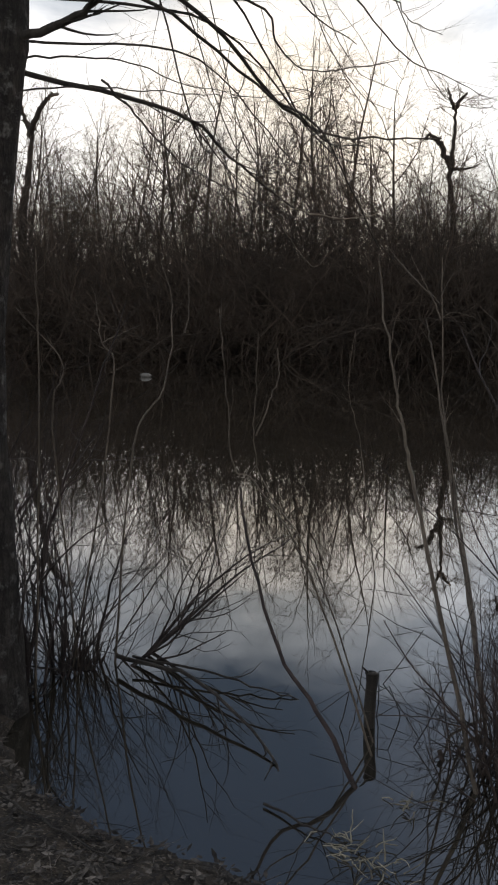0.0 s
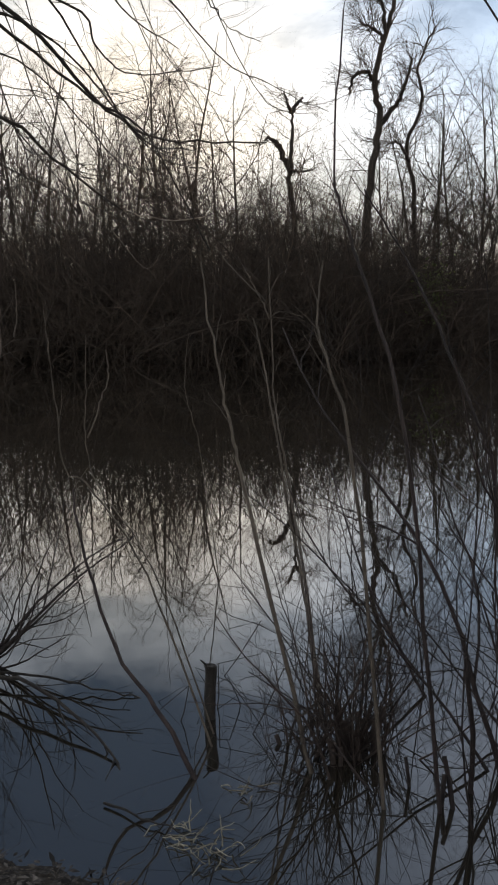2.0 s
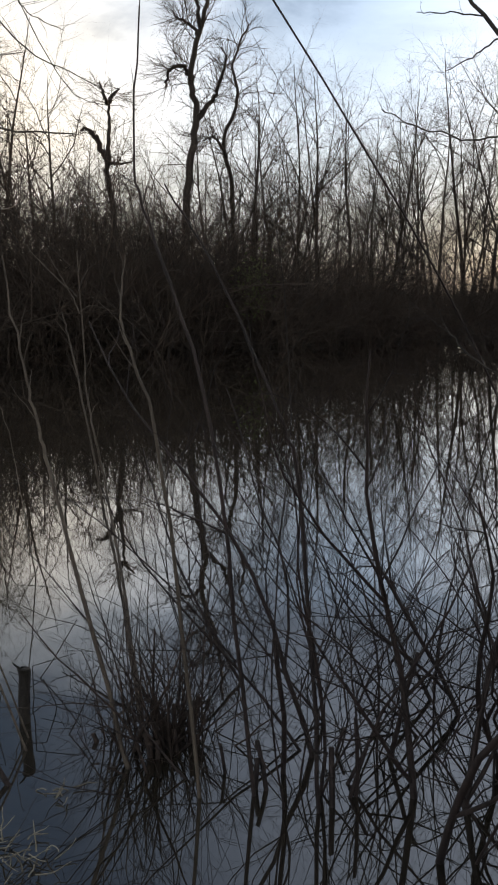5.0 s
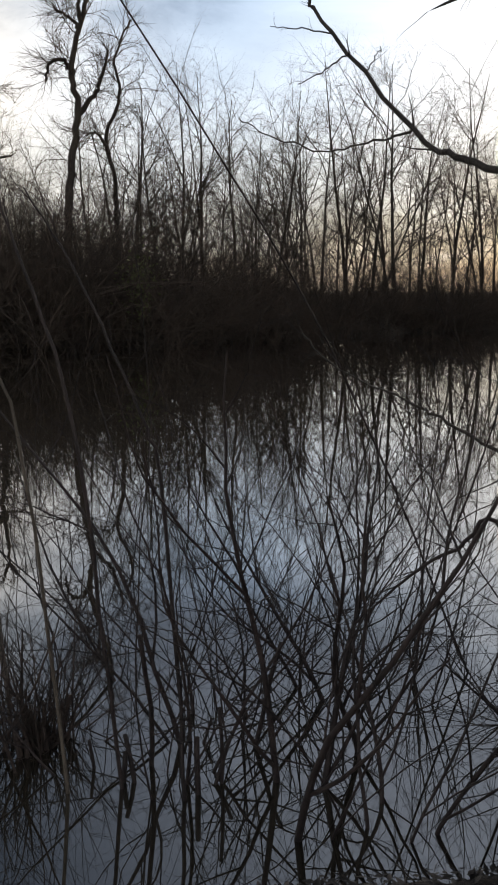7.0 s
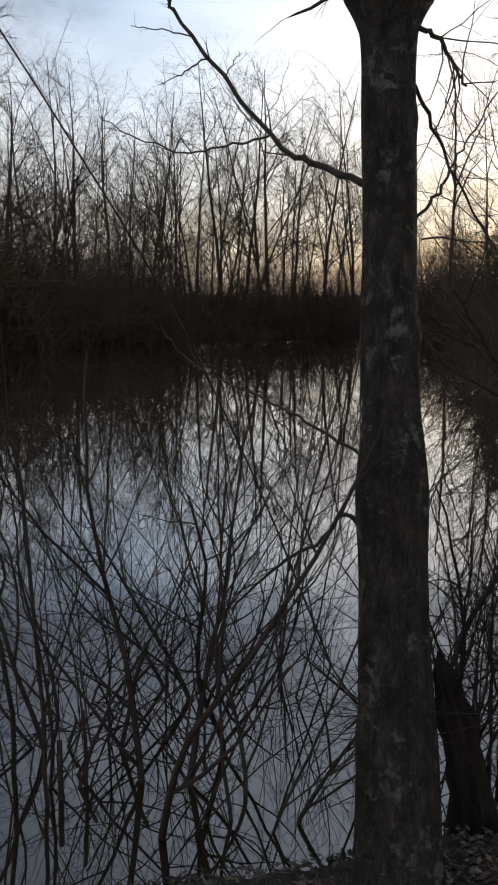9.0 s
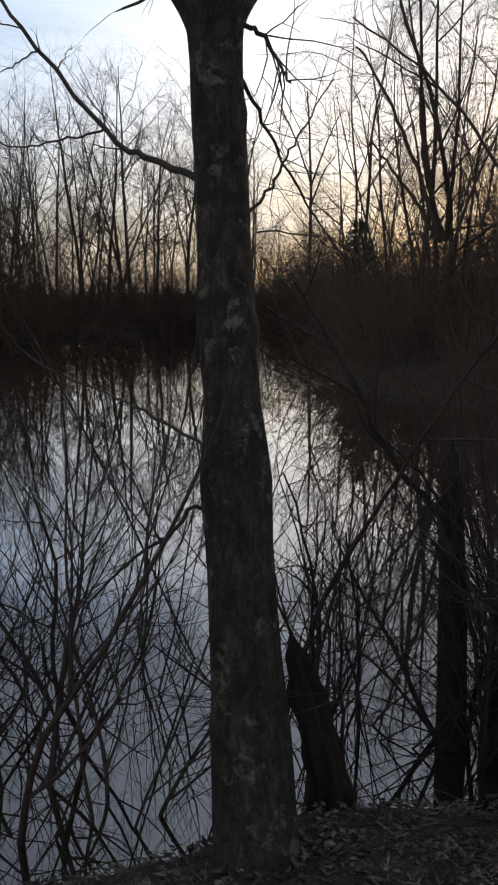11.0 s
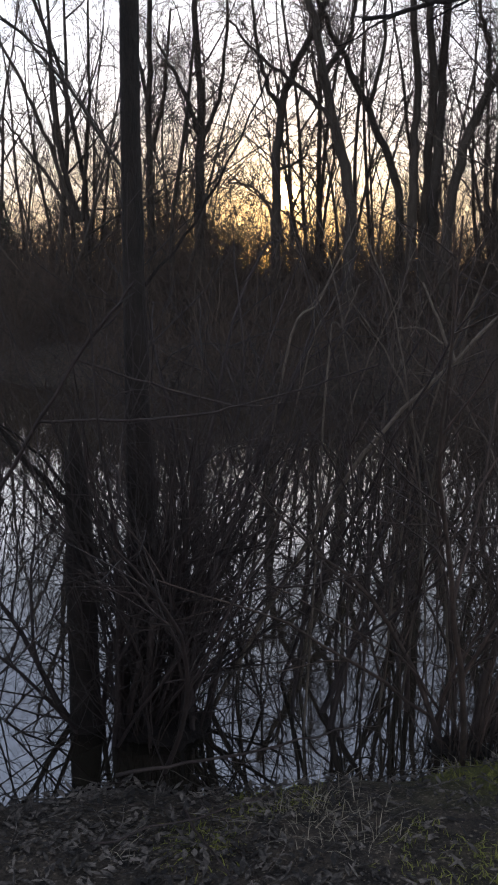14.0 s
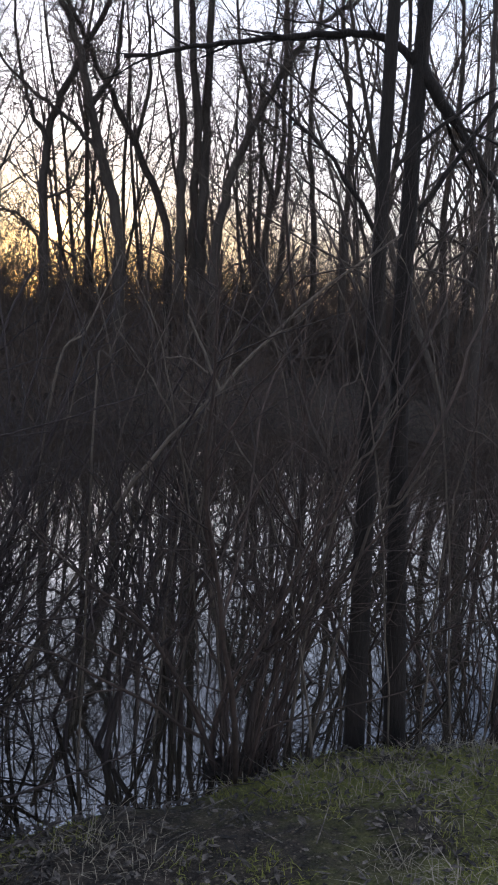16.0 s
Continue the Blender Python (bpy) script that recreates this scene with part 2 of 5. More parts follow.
BROWN_STEM = surface("brown_shrub_bark", (0.018, 0.0125, 0.0105), (0.10, 0.068, 0.054), 14.0, 0.75, 0.3, (1, 1, 0.3), per_object=0.9)
# DARK_BARK: very low albedo and high roughness, for trunks, stump and hummocks
DARK_BARK = surface("matt_dark_bark", (0.009, 0.007, 0.006), (0.036, 0.027, 0.022), 14.0, 0.95, 0.8, (1, 1, 0.25))
WET_WOOD = surface("wet_dead_wood", (0.012, 0.010, 0.008), (0.055, 0.045, 0.036), 18.0, 0.55, 0.5, (1, 1, 0.25))
LEAF = surface("dead_leaves", (0.018, 0.015, 0.013), (0.23, 0.20, 0.172), 9.0, 0.8, 0.2, spread=(0.45, 0.64), per_object=1.6)
DRY_GRASS = surface("dry_grass", (0.17, 0.15, 0.105), (0.50, 0.445, 0.34), 8.0, 0.8, 0.1, per_object=0.8)
GREEN_GRASS = surface("short_green_grass", (0.10, 0.115, 0.022), (0.34, 0.34, 0.07), 8.0, 0.8, 0.1, per_object=0.8)
STONE = surface("pale_stone", (0.08, 0.075, 0.065), (0.27, 0.255, 0.23), 6.0, 0.9, 0.6)


# ---- growing things ----
def grow(rng, start, way, length, radius, steps, wander=0.12, rise=0.0, tip=0.25, flex=0.0):
    """A line of points with radii: a shoot that wanders, rises (or sags) and tapers."""
    p, d = Vector(start), Vector(way).normalized()
    line, step = [(p.copy(), radius)], length / steps
    side = Vector((rng.uniform(-1, 1), rng.uniform(-1, 1), rng.uniform(-0.4, 0.4))) * flex
    for i in range(steps):
        d = (d + Vector((rng.gauss(0, wander), rng.gauss(0, wander), rng.gauss(0, wander) + rise)) + side).normalized()
        p = p + d * step
        line.append((p.copy(), radius * (1 - (1 - tip) * (i + 1) / steps)))
    return line


def through_points(points, r0, r1, seed, wobble=0.004, per=6):
    """A smooth line through a few points, with a slight unsteadiness, tapering from r0 to r1."""
    rng = random.Random(seed)
    pts = [Vector(p) for p in points]
    pts = [pts[0] * 2 - pts[1]] + pts + [pts[-1] * 2 - pts[-2]]
    line, n = [], (len(pts) - 3) * per
    for i in range(len(pts) - 3):
        a, b, c, d = pts[i:i + 4]
        for k in range(per + (i == len(pts) - 4)):
            f = k / per
            p = 0.5 * (2 * b + (c - a) * f + (2 * a - 5 * b + 4 * c - d) * f * f + (3 * b - a - 3 * c + d) * f ** 3)
            p = p + Vector((rng.gauss(0, wobble), rng.gauss(0, wobble), rng.gauss(0, wobble))) * (0 if i + k == 0 else 1)
            g = (i * per + k) / n
            line.append((p, r0 + (r1 - r0) * g))
    return line


def shoots(rng, line, count, length, radius, steps, lo=0.3, hi=1.0, angle=0.7, wander=0.15, rise=0.05, shrink=0.5, flex=0.0):
    """Side shoots along a line; longer near its foot by shrink."""
    made = []
    for k in range(count):
        f = lo + (hi - lo) * (k + rng.random()) / count
        at = f * (len(line) - 1)
        i = min(int(at), len(line) - 2)
        a, b = line[i][0], line[i + 1][0]
        p, r = a.lerp(b, at - i), line[i][1] + (line[i + 1][1] - line[i][1]) * (at - i)
        along = (b - a).normalized()
        side = along.orthogonal().normalized()
        side.rotate(Matrix.Rotation(rng.uniform(0, 6.283), 3, along))
        way = along * math.cos(angle) + side * math.sin(angle * rng.uniform(0.7, 1.3))
        size = length * (1 - shrink * f) * rng.uniform(0.6, 1.25)
        made.append(grow(rng, p, way, size, min(radius, r * 0.7), steps, wander, rise, 0.3, flex))
    return made


def tube_arrays(lines, sides):
    """Vertices and quads of tapered tubes along many lines."""
    verts, faces, base = [], [], 0
    ring = np.arange(sides)
    turn = ring * 2 * math.pi / sides
    cos, sin = np.cos(turn)[None, :, None], np.sin(turn)[None, :, None]
    for line in lines:
        p = np.array([q[0] for q in line])
        r = np.array([q[1] for q in line])[:, None, None]
        d = np.gradient(p, axis=0)
        d /= np.linalg.norm(d, axis=1)[:, None] + 1e-9
        mean = d.mean(0)
        ref = np.eye(3)[np.argmin(np.abs(mean))]
        u = np.cross(d, ref)
        u /= np.linalg.norm(u, axis=1)[:, None] + 1e-9
        v = np.cross(d, u)
        verts.append((p[:, None, :] + r * (cos * u[:, None, :] + sin * v[:, None, :])).reshape(-1, 3))
        n = len(line)
        if sides == 3:
            # a twig: three sides that run out into a point
            verts[-1] = np.concatenate([verts[-1][:-3], p[-1:]])
            row = base + np.arange(n - 2)[:, None] * 3
            a, b = row + ring, row + (ring + 1) % 3
            walls = np.stack([a, b, b + 3, a, b + 3, a + 3], 2).reshape(-1, 3)
            last = base + (n - 2) * 3
            faces.append(np.concatenate([walls, np.stack([last + ring, last + (ring + 1) % 3, np.full(3, last + 3)], 1)]))
            base += (n - 1) * 3 + 1
            continue
        row = base + np.arange(n - 1)[:, None] * sides
        a, b = row + ring, row + (ring + 1) % sides
        faces.append(np.stack([a, b, b + sides, a + sides], 2).reshape(-1, 4))
        base += n * sides
    return np.concatenate(verts), np.concatenate(faces)


def quad_mesh(name, verts, faces, material, smooth=True):
    me = bpy.data.meshes.new(name)
    me.vertices.add(len(verts))
    me.vertices.foreach_set("co", np.asarray(verts, dtype=np.float32).ravel())
    k = faces.shape[1]
    me.loops.add(len(faces) * k)
    me.loops.foreach_set("vertex_index", np.asarray(faces, dtype=np.int32).ravel())
    me.polygons.add(len(faces))
    me.polygons.foreach_set("loop_start", np.arange(0, len(faces) * k, k, dtype=np.int32))
    me.polygons.foreach_set("use_smooth", np.full(len(faces), smooth))
    me.update(calc_edges=True)
    me.materials.append(material)
    return me


def tubes(name, lines, sides, material):
    return quad_mesh(name, *tube_arrays(lines, sides), material)


def part(name, mesh, parent, label=""):
    ob = new(name, mesh)
    ob.parent = parent
    return tagged(ob, label)


def thing(name, place, label, category, group="", turn=0.0, size=1.0):
    ob = new(name)
    ob.empty_display_size = 0.2
    ob.location, ob.rotation_euler, ob.scale = place, (0, 0, turn), (size, size, size)
    return tagged(ob, label, category, group)


# ---- ground and water ----
SHORE = [(-40, 9), (-12, 8), (-3, 5.6), (-1.4, 4.6), (-0.95, 3.9), (-0.98, 3.35), (-0.78, 2.98), (-0.40, 2.70), (0.0, 2.47), (0.40, 2.26), (0.8, 2.08), (1.2, 1.95), (1.8, 1.7),
         (2.35, 1.62), (2.65, 1.3), (2.8, 0.95), (3.0, 0.6), (3.4, 0.25), (3.7, -0.15), (3.95, -0.75), (4.4, -2), (5.5, -5), (8, -10),
         (16, -10), (15.3, -3), (15, 0), (14.2, 3.5), (12.6, 8), (12.9, 10.5), (17, 14.5), (26, 21), (36, 27), (37, 32),
         (30, 32.5), (22, 31), (17, 30), (12, 29), (7, 29), (0, 30.5), (-6, 31), (-25, 32), (-45, 34)]


def shore_distance(x, y):
    """Metres to the waterline: positive on land."""
    inside, best = np.zeros(x.shape, bool), np.full(x.shape, 1e9)
    for (ax, ay), (bx, by) in zip(SHORE, SHORE[1:] + SHORE[:1]):
        ex, ey = bx - ax, by - ay
        f = np.clip(((x - ax) * ex + (y - ay) * ey) / (ex * ex + ey * ey), 0, 1)
        best = np.minimum(best, np.hypot(x - ax - f * ex, y - ay - f * ey))
        crosses = (ay > y) != (by > y)
        inside ^= crosses & (x < (y - ay) * ex / (ey if ey else 1e-9) + ax)
    return np.where(inside, -best, best)


def soft_noise(x, y, size, seed):
    gen = np.random.default_rng(seed)
    total = np.zeros(x.shape)
    for k in range(10):
        a, ph = gen.uniform(0, 6.283, 2)
        w = gen.uniform(0.6, 1.7) / size
        total += np.sin((x * math.cos(a) + y * math.sin(a)) * w * 6.283 + ph)
    return total / 10


def ground_height(x, y):
    x, y = np.asarray(x, float), np.asarray(y, float)
    far = np.clip((np.hypot(x, y) - 6) / 8, 0, 1)
    d = shore_distance(x, y) + soft_noise(x, y, 1.3, 1) * (0.08 + 0.5 * far) + soft_noise(x, y, 0.4, 5) * 0.05
    near_bank = 0.20 * (1 - np.exp(-np.maximum(d, 0) * 2.5)) + 0.02
    far_bank = 0.35 * (1 - np.exp(-np.maximum(d, 0) * 2.0)) + 0.03 * np.minimum(np.maximum(d, 0), 30) + 0.05
    land = near_bank * (1 - far) + far_bank * far + soft_noise(x, y, 0.5, 2) * 0.025 + soft_noise(x, y, 6, 3) * 0.25 * far * np.clip(d / 5, 0, 1)
    bed = np.maximum(-0.8, d * 0.35) - 0.03
    return np.where(d > 0, np.maximum(land, 0.012), bed)


def spread(lo, hi, fine_lo, fine_hi, fine, growth=1.12):
    inner = list(np.arange(fine_lo, fine_hi + fine / 2, fine))
    step, up, down = fine, [], []
    x = inner[-1]
    while x < hi:
        step = min(step * growth, 120 if abs(x) > 60 else 1.0)
        x += step
        up.append(x)
    step, x = fine, inner[0]
    while x > lo:
        step = min(step * growth, 120 if abs(x) > 60 else 1.0)
        x -= step
        down.append(x)
    return np.array(down[::-1] + inner + up)


def make_ground():
    xs, ys = spread(-1500, 1500, -1.3, 4.2, 0.075, 1.25), spread(-1500, 1500, -1.3, 4.2, 0.075, 1.25)
    gx, gy = np.meshgrid(xs, ys)
    gz = ground_height(gx, gy)
    verts = np.stack([gx, gy, gz], 2).reshape(-1, 3)
    i = np.arange(len(ys) - 1)[:, None] * len(xs) + np.arange(len(xs) - 1)
    faces = np.stack([i, i + 1, i + 1 + len(xs), i + len(xs)], 2).reshape(-1, 4)
    ob = new("ground", quad_mesh("ground", verts, faces, SOIL))
    tagged(ob, "dark muddy bank covered with dead leaves", "ground", kind="structure")
    xs, ys = np.array([-45, -5, 0, 5, 45.0]), np.array([-12, 0, 5, 15, 45.0])
    gx, gy = np.meshgrid(xs, ys)
    verts = np.stack([gx, gy, gx * 0], 2).reshape(-1, 3)
    i = np.arange(4)[:, None] * 5 + np.arange(4)
    faces = np.stack([i, i + 1, i + 6, i + 5], 2).reshape(-1, 4)
    ob = new("water", quad_mesh("water", verts, faces, WATER))
    tagged(ob, "still dark pond water mirroring the evening sky", "water", kind="structure")


make_ground()


def ground_at(x, y):
    return float(ground_height(np.array([x]), np.array([y]))[0])


def polar(yaw, distance):
    return math.sin(radians(yaw)) * distance, math.cos(radians(yaw)) * distance


# ---- trees beyond the water ----
def bare_tree(seed, height, radius, leaders, limbs, spread_angle, lowest, twig_length, twig):
    """Leaders, limbs and twigs of a leafless tree that rises into a vase, foot at the origin."""
    rng = random.Random(seed)
    stems, boughs, branches, twigs = [], [], [], []
    for k in range(leaders):
        a, lean = rng.uniform(0, 6.283), (0.03 if k == 0 else rng.uniform(0.12, 0.30))
        tall = height * (1.0 if k == 0 else rng.uniform(0.7, 0.95))
        stem = grow(rng, (math.cos(a) * radius * k * 0.5, math.sin(a) * radius * k * 0.5, -0.3), (math.cos(a) * lean, math.sin(a) * lean, 1), tall, radius * (1 if k == 0 else 0.7), 12, 0.045, 0.03, 0.10)
        stems.append(stem)
        boughs += shoots(rng, stem, limbs // leaders, height * 0.44, radius * 0.30, 6, lowest, 0.97, spread_angle + 0.12, 0.14, 0.03, 0.42)
    for b in boughs:
        branches += shoots(rng, b, 7, height * 0.17, twig * 1.6, 2, 0.2, 1.0, 0.9, 0.2, 0.01, 0.3)
    for b in branches:
        twigs += shoots(rng, b, 8, twig_length, twig, 1 if twig > 0.0085 else 2, 0.1, 1.0, 0.95, 0.25, 0.01, 0.3)
    for b in boughs:
        twigs += shoots(rng, b, 5, twig_length * 1.2, twig, 1 if twig > 0.0085 else 2, 0.3, 1.0, 0.5, 0.15, 0.05, 0.3)
    return stems, boughs, branches + twigs


def tree_kind(seed, *shape, label="tall bare deciduous tree with fine upright twigs"):
    stems, boughs, twigs = bare_tree(seed, *shape)
    ob = thing("bare_tree", (0, 0, 0), label, "tree", "bare trees beyond the water")
    for stem in stems:
        part("trunk", tubes("trunk", [stem], 8, FAR_BARK), ob)
    part("crown", tubes("crown", boughs, 4, FAR_BARK), ob)["kind"] = "stuff"
    part("twig_spray", tubes("twig_spray", twigs, 3, TWIG), ob)["kind"] = "stuff"
    return ob


KINDS = [tree_kind(11, 12, 0.12, 2, 20, 0.60, 0.28, 1.15, 0.0115), tree_kind(12, 12, 0.11, 3, 21, 0.50, 0.25, 1.15, 0.0115), tree_kind(13, 12, 0.13, 2, 20, 0.75, 0.30, 1.1, 0.012),
         tree_kind(14, 12, 0.10, 3, 21, 0.50, 0.20, 0.9, 0.0115), tree_kind(15, 12, 0.115, 2, 20, 0.65, 0.32, 1.2, 0.0115), tree_kind(16, 12, 0.11, 4, 20, 0.60, 0.25, 1.0, 0.012)]
NEARER = [tree_kind(17, 12, 0.10, 2, 16, 0.65, 0.2, 1.1, 0.0065), tree_kind(18, 12, 0.09, 3, 18, 0.55, 0.2, 1.1, 0.0065), tree_kind(19, 12, 0.11, 2, 16, 0.80, 0.25, 1.2, 0.0065), tree_kind(20, 12, 0.08, 3, 18, 0.5, 0.2, 1.1, 0.0065)]
TREES = []


def plant(rng, kind, yaw, distance, height, turn=None):
    x, y = polar(yaw, distance)
    place = pose(x, y, ground_at(x, y), rng.gauss(0, 2.5), rng.gauss(0, 2.5), rng.uniform(0, 360) if turn is None else turn) @ Matrix.Scale(height / 12, 4)
    if kind not in TREES:
        TREES.append(kind)
        kind.matrix_world = place
        return kind
    made = copy_thing(kind, Matrix.Identity(4))
    made.matrix_basis = place
    return made


def woods():
    rng = random.Random(5)
    # yaw from the viewing place, rise of the tree tops above the horizon in degrees
    skyline = [(-24, 11), (-16, 12), (-11, 11.5), (-7, 12.5), (-4, 15), (0, 13.5), (3, 15), (6, 16), (8, 13), (10, 9), (12, 8), (14, 8), (17, 9), (20, 12), (23, 13),
               (27, 11.5), (30, 12), (34, 13), (37, 14), (39, 11), (43, 13), (47, 11), (50, 9)]
    yaws, rises = zip(*skyline)
    yaw, k = -23.0, 0
    while yaw < 50:
        tall = rng.uniform(0.92, 1.12) if k % 2 == 0 else rng.uniform(0.55, 0.85)
        rise = float(np.interp(yaw, yaws, rises)) * tall * (0.45 if yaw > 44.6 else 1.0)
        shore = float(np.interp(yaw, [-23, 0, 15, 25, 30, 36, 43, 50], [34, 31, 30, 32, 35.5, 38.5, 44, 48]))
        distance = shore + (rng.uniform(3, 7) if k % 2 == 0 else rng.uniform(5, 14))
        plant(rng, rng.choice(KINDS), yaw, distance, distance * math.tan(radians(rise)) + 1.0)
        yaw, k = yaw + rng.uniform(0.55, 1.0), k + 1
    for k in range(44):
        yaw, distance = rng.uniform(51, 104), rng.uniform(21, 38)
        if abs(yaw - SUN_YAW) > 1.6:
            plant(rng, rng.choice(NEARER), yaw, distance, rng.uniform(7, 12))
    # more on the bank of the inlet
    for yaw, distance, height in ((62, 18, 8), (54.5, 19, 8.5), (56.0, 20, 9), (89, 17, 10), (93, 16.5, 10), (97, 17, 11), (91, 14.5, 9), (94.5, 14, 9), (88.2, 15.5, 9), (72.6, 19.5, 9), (70.2, 20.5, 8), (73.8, 21, 9)):
        plant(rng, rng.choice(NEARER), yaw, distance, height)


woods()


def placed(yaw, rise, distance, eye=(0, 0, 1.7)):
    """A point seen from the eye at that yaw and rise, so many metres off over the ground."""
    x, y = polar(yaw, distance)
    return eye[0] + x, eye[1] + y, eye[2] + distance * math.tan(radians(rise))


def snag(seed, label, distance, radius, trunk, limbs, twigs, eye=(0, 0, 1.7), name="snag", fine=1.0):
    """A tree of its own shape. trunk and limbs: yaw and rise of a few points seen from the eye; fine: size of its twigs."""
    rng = random.Random(seed)
    ob = thing(name, (0, 0, 0), label, "tree")
    x, y, z = placed(*trunk[0], distance, eye)
    line = through_points([(x, y, ground_at(x, y) - 0.2)] + [placed(*q, distance, eye) for q in trunk], radius, radius * 0.3, seed, 0.03 * fine)
    part("trunk", tubes("trunk", [line], 9, FAR_BARK), ob)
    rest = shoots(rng, line, twigs, 1.9 * fine, 0.019 * fine, 6, 0.3, 1.0, 0.9, 0.22, 0.02, 0.35)
    for k, (size, points) in enumerate(limbs):
        bough = through_points([placed(*q, distance + rng.uniform(-0.6, 0.6) * fine * (i > 0), eye) for i, q in enumerate(points)], size, size * 0.4, seed + k, 0.03 * fine)
        part("limb", tubes("limb", [bough], 6, FAR_BARK), ob)
        rest += shoots(rng, bough, max(twigs // 2, 3), 1.4 * fine, 0.014 * fine, 4, 0.2, 1.0, 0.9, 0.22, 0.02, 0.3)
    small = [q for s in rest for q in shoots(rng, s, 12, 0.9 * fine, 0.0075 * fine, 2, 0.15, 1.0, 0.7, 0.22, 0.02, 0.3)]
    part("twig_spray", tubes("twig_spray", rest + small, 3, TWIG), ob)["kind"] = "stuff"


def inlet_trees():
    """The trees on the bank of the inlet, against the setting sun."""
    def tree(seed, label, distance, radius, trunk, *limbs, twigs=62):
        snag(seed, label, distance, radius * 0.92, trunk, limbs, twigs, (0.41, -0.36, 1.69), "bare_tree", 0.6)

    tree(142, "slim lone bare tree with a vase-shaped crown", 44.0, 0.11, [(46.9, 1.7), (46.9, 7.8), (46.7, 11.8)], (0.05, [(46.9, 6.6), (45.9, 9.3), (45.0, 10.8)]), (0.05, [(46.9, 6.2), (48.0, 9.1), (48.8, 10.6)]), (0.05, [(46.9, 5), (47.6, 7), (48.4, 8)]), twigs=26)
    leaning = "bare dark tree that leans across its neighbour by the inlet"
    tree(131, leaning, 17.0, 0.11, [(66.65, 3.4), (66.75, 9.0), (68.4, 13.7), (70.5, 17.5), (72, 21)], (0.035, [(66.7, 3.0), (65.9, 4.6), (64.8, 5.4), (63.6, 5.6)]), (0.05, [(66.9, 9.2), (65.8, 11.5), (65.2, 14.0), (64.9, 18)]), (0.03, [(66.7, 6.2), (68.2, 7.0), (69.0, 9.0)]), twigs=70)
    tree(132, leaning, 16.6, 0.13, [(71.1, 4.2), (69.8, 9.7), (68.8, 14.0), (67.7, 17), (66.0, 20)], (0.06, [(69.3, 11.5), (70.8, 14), (71.2, 18)]), (0.05, [(69.9, 9), (68.2, 10.8), (66.0, 12.2), (63.5, 14.5)]))
    tree(133, leaning, 17.3, 0.10, [(74.1, 4.3), (72.4, 8.9), (70.1, 13.2), (68.1, 17), (66.5, 20)], (0.05, [(72.0, 9.6), (72.8, 13), (72.6, 18)]))
    tree(134, "bare tree with three straight dark stems from one foot", 17.0, 0.125, [(75.6, 3.4), (75.7, 10.9), (75.2, 17.0), (75.0, 23)],
         (0.10, [(74.9, 0.5), (74.8, 6.0), (74.8, 10.9), (74.2, 17.5), (73.6, 23)]), (0.11, [(76.1, 0.5), (76.2, 6.0), (76.3, 12.5), (76.4, 17.5), (76.8, 23)]))
    tree(135, "bare tree with a long leaning trunk beside the inlet", 16.5, 0.115, [(77.0, 3.1), (77.9, 8.1), (79.3, 11.3), (81.0, 14.4), (82.6, 16.4), (85.2, 18)], (0.05, [(78.8, 10.2), (78.9, 12.5), (78.2, 15), (77.8, 19)]), (0.05, [(80.8, 14.0), (81.0, 17), (80.2, 21)]))
    tree(136, "slim straight bare tree beside the inlet", 17.8, 0.085, [(80.1, 3.8), (80.9, 9.4), (80.9, 17.0), (81.2, 22)], (0.05, [(80.6, 6.5), (79.6, 10), (79.4, 14)]))
    tree(137, "slim straight bare tree beside the inlet", 17.0, 0.085, [(85.0, 3.9), (85.0, 11.0), (84.2, 17.0), (84.5, 22)], (0.04, [(85.0, 8.5), (86.2, 12), (86.4, 18)]), twigs=30)
    tree(138, "slim straight bare tree beside the inlet", 18.5, 0.08, [(83.1, 4.6), (82.5, 11.0), (82.9, 17.0), (82.6, 22)], (0.03, [(82.8, 8), (81.8, 12), (82.0, 16)]), twigs=30)
    tree(139, "tall bare tree with spreading limbs beside the inlet", 18.0, 0.12, [(62.0, 3.5), (62.0, 10.0), (61.6, 16), (61.4, 22)], (0.06, [(62.0, 8.2), (60.8, 11.0), (59.4, 13.2)]), (0.06, [(62.0, 7.5), (63.2, 11), (63.6, 16)]))
    tree(140, "tall straight bare tree beside the inlet", 18.5, 0.10, [(59.0, 3.2), (58.9, 9), (59.0, 16.5), (59.1, 22)], (0.05, [(58.9, 10), (58.1, 13), (57.6, 17)]), (0.05, [(59.0, 7), (59.8, 10), (60.2, 15)]))
    tree(141, "many-stemmed bare tree that fans out beside the inlet", 19.0, 0.07, [(55.2, 4.0), (54.0, 10.6), (52.0, 16), (51.2, 19)], (0.06, [(54.8, 3.0), (53.5, 8), (53.2, 13), (53.0, 18)]),
         (0.055, [(54.6, 3.0), (52.8, 8.0), (51.0, 11.8), (49.4, 14.2)]), (0.05, [(54.9, 3.0), (55.4, 9), (55.5, 17)]), (0.05, [(54.6, 3.0), (52.2, 6.5), (50.4, 8.8)]), twigs=36)


inlet_trees()


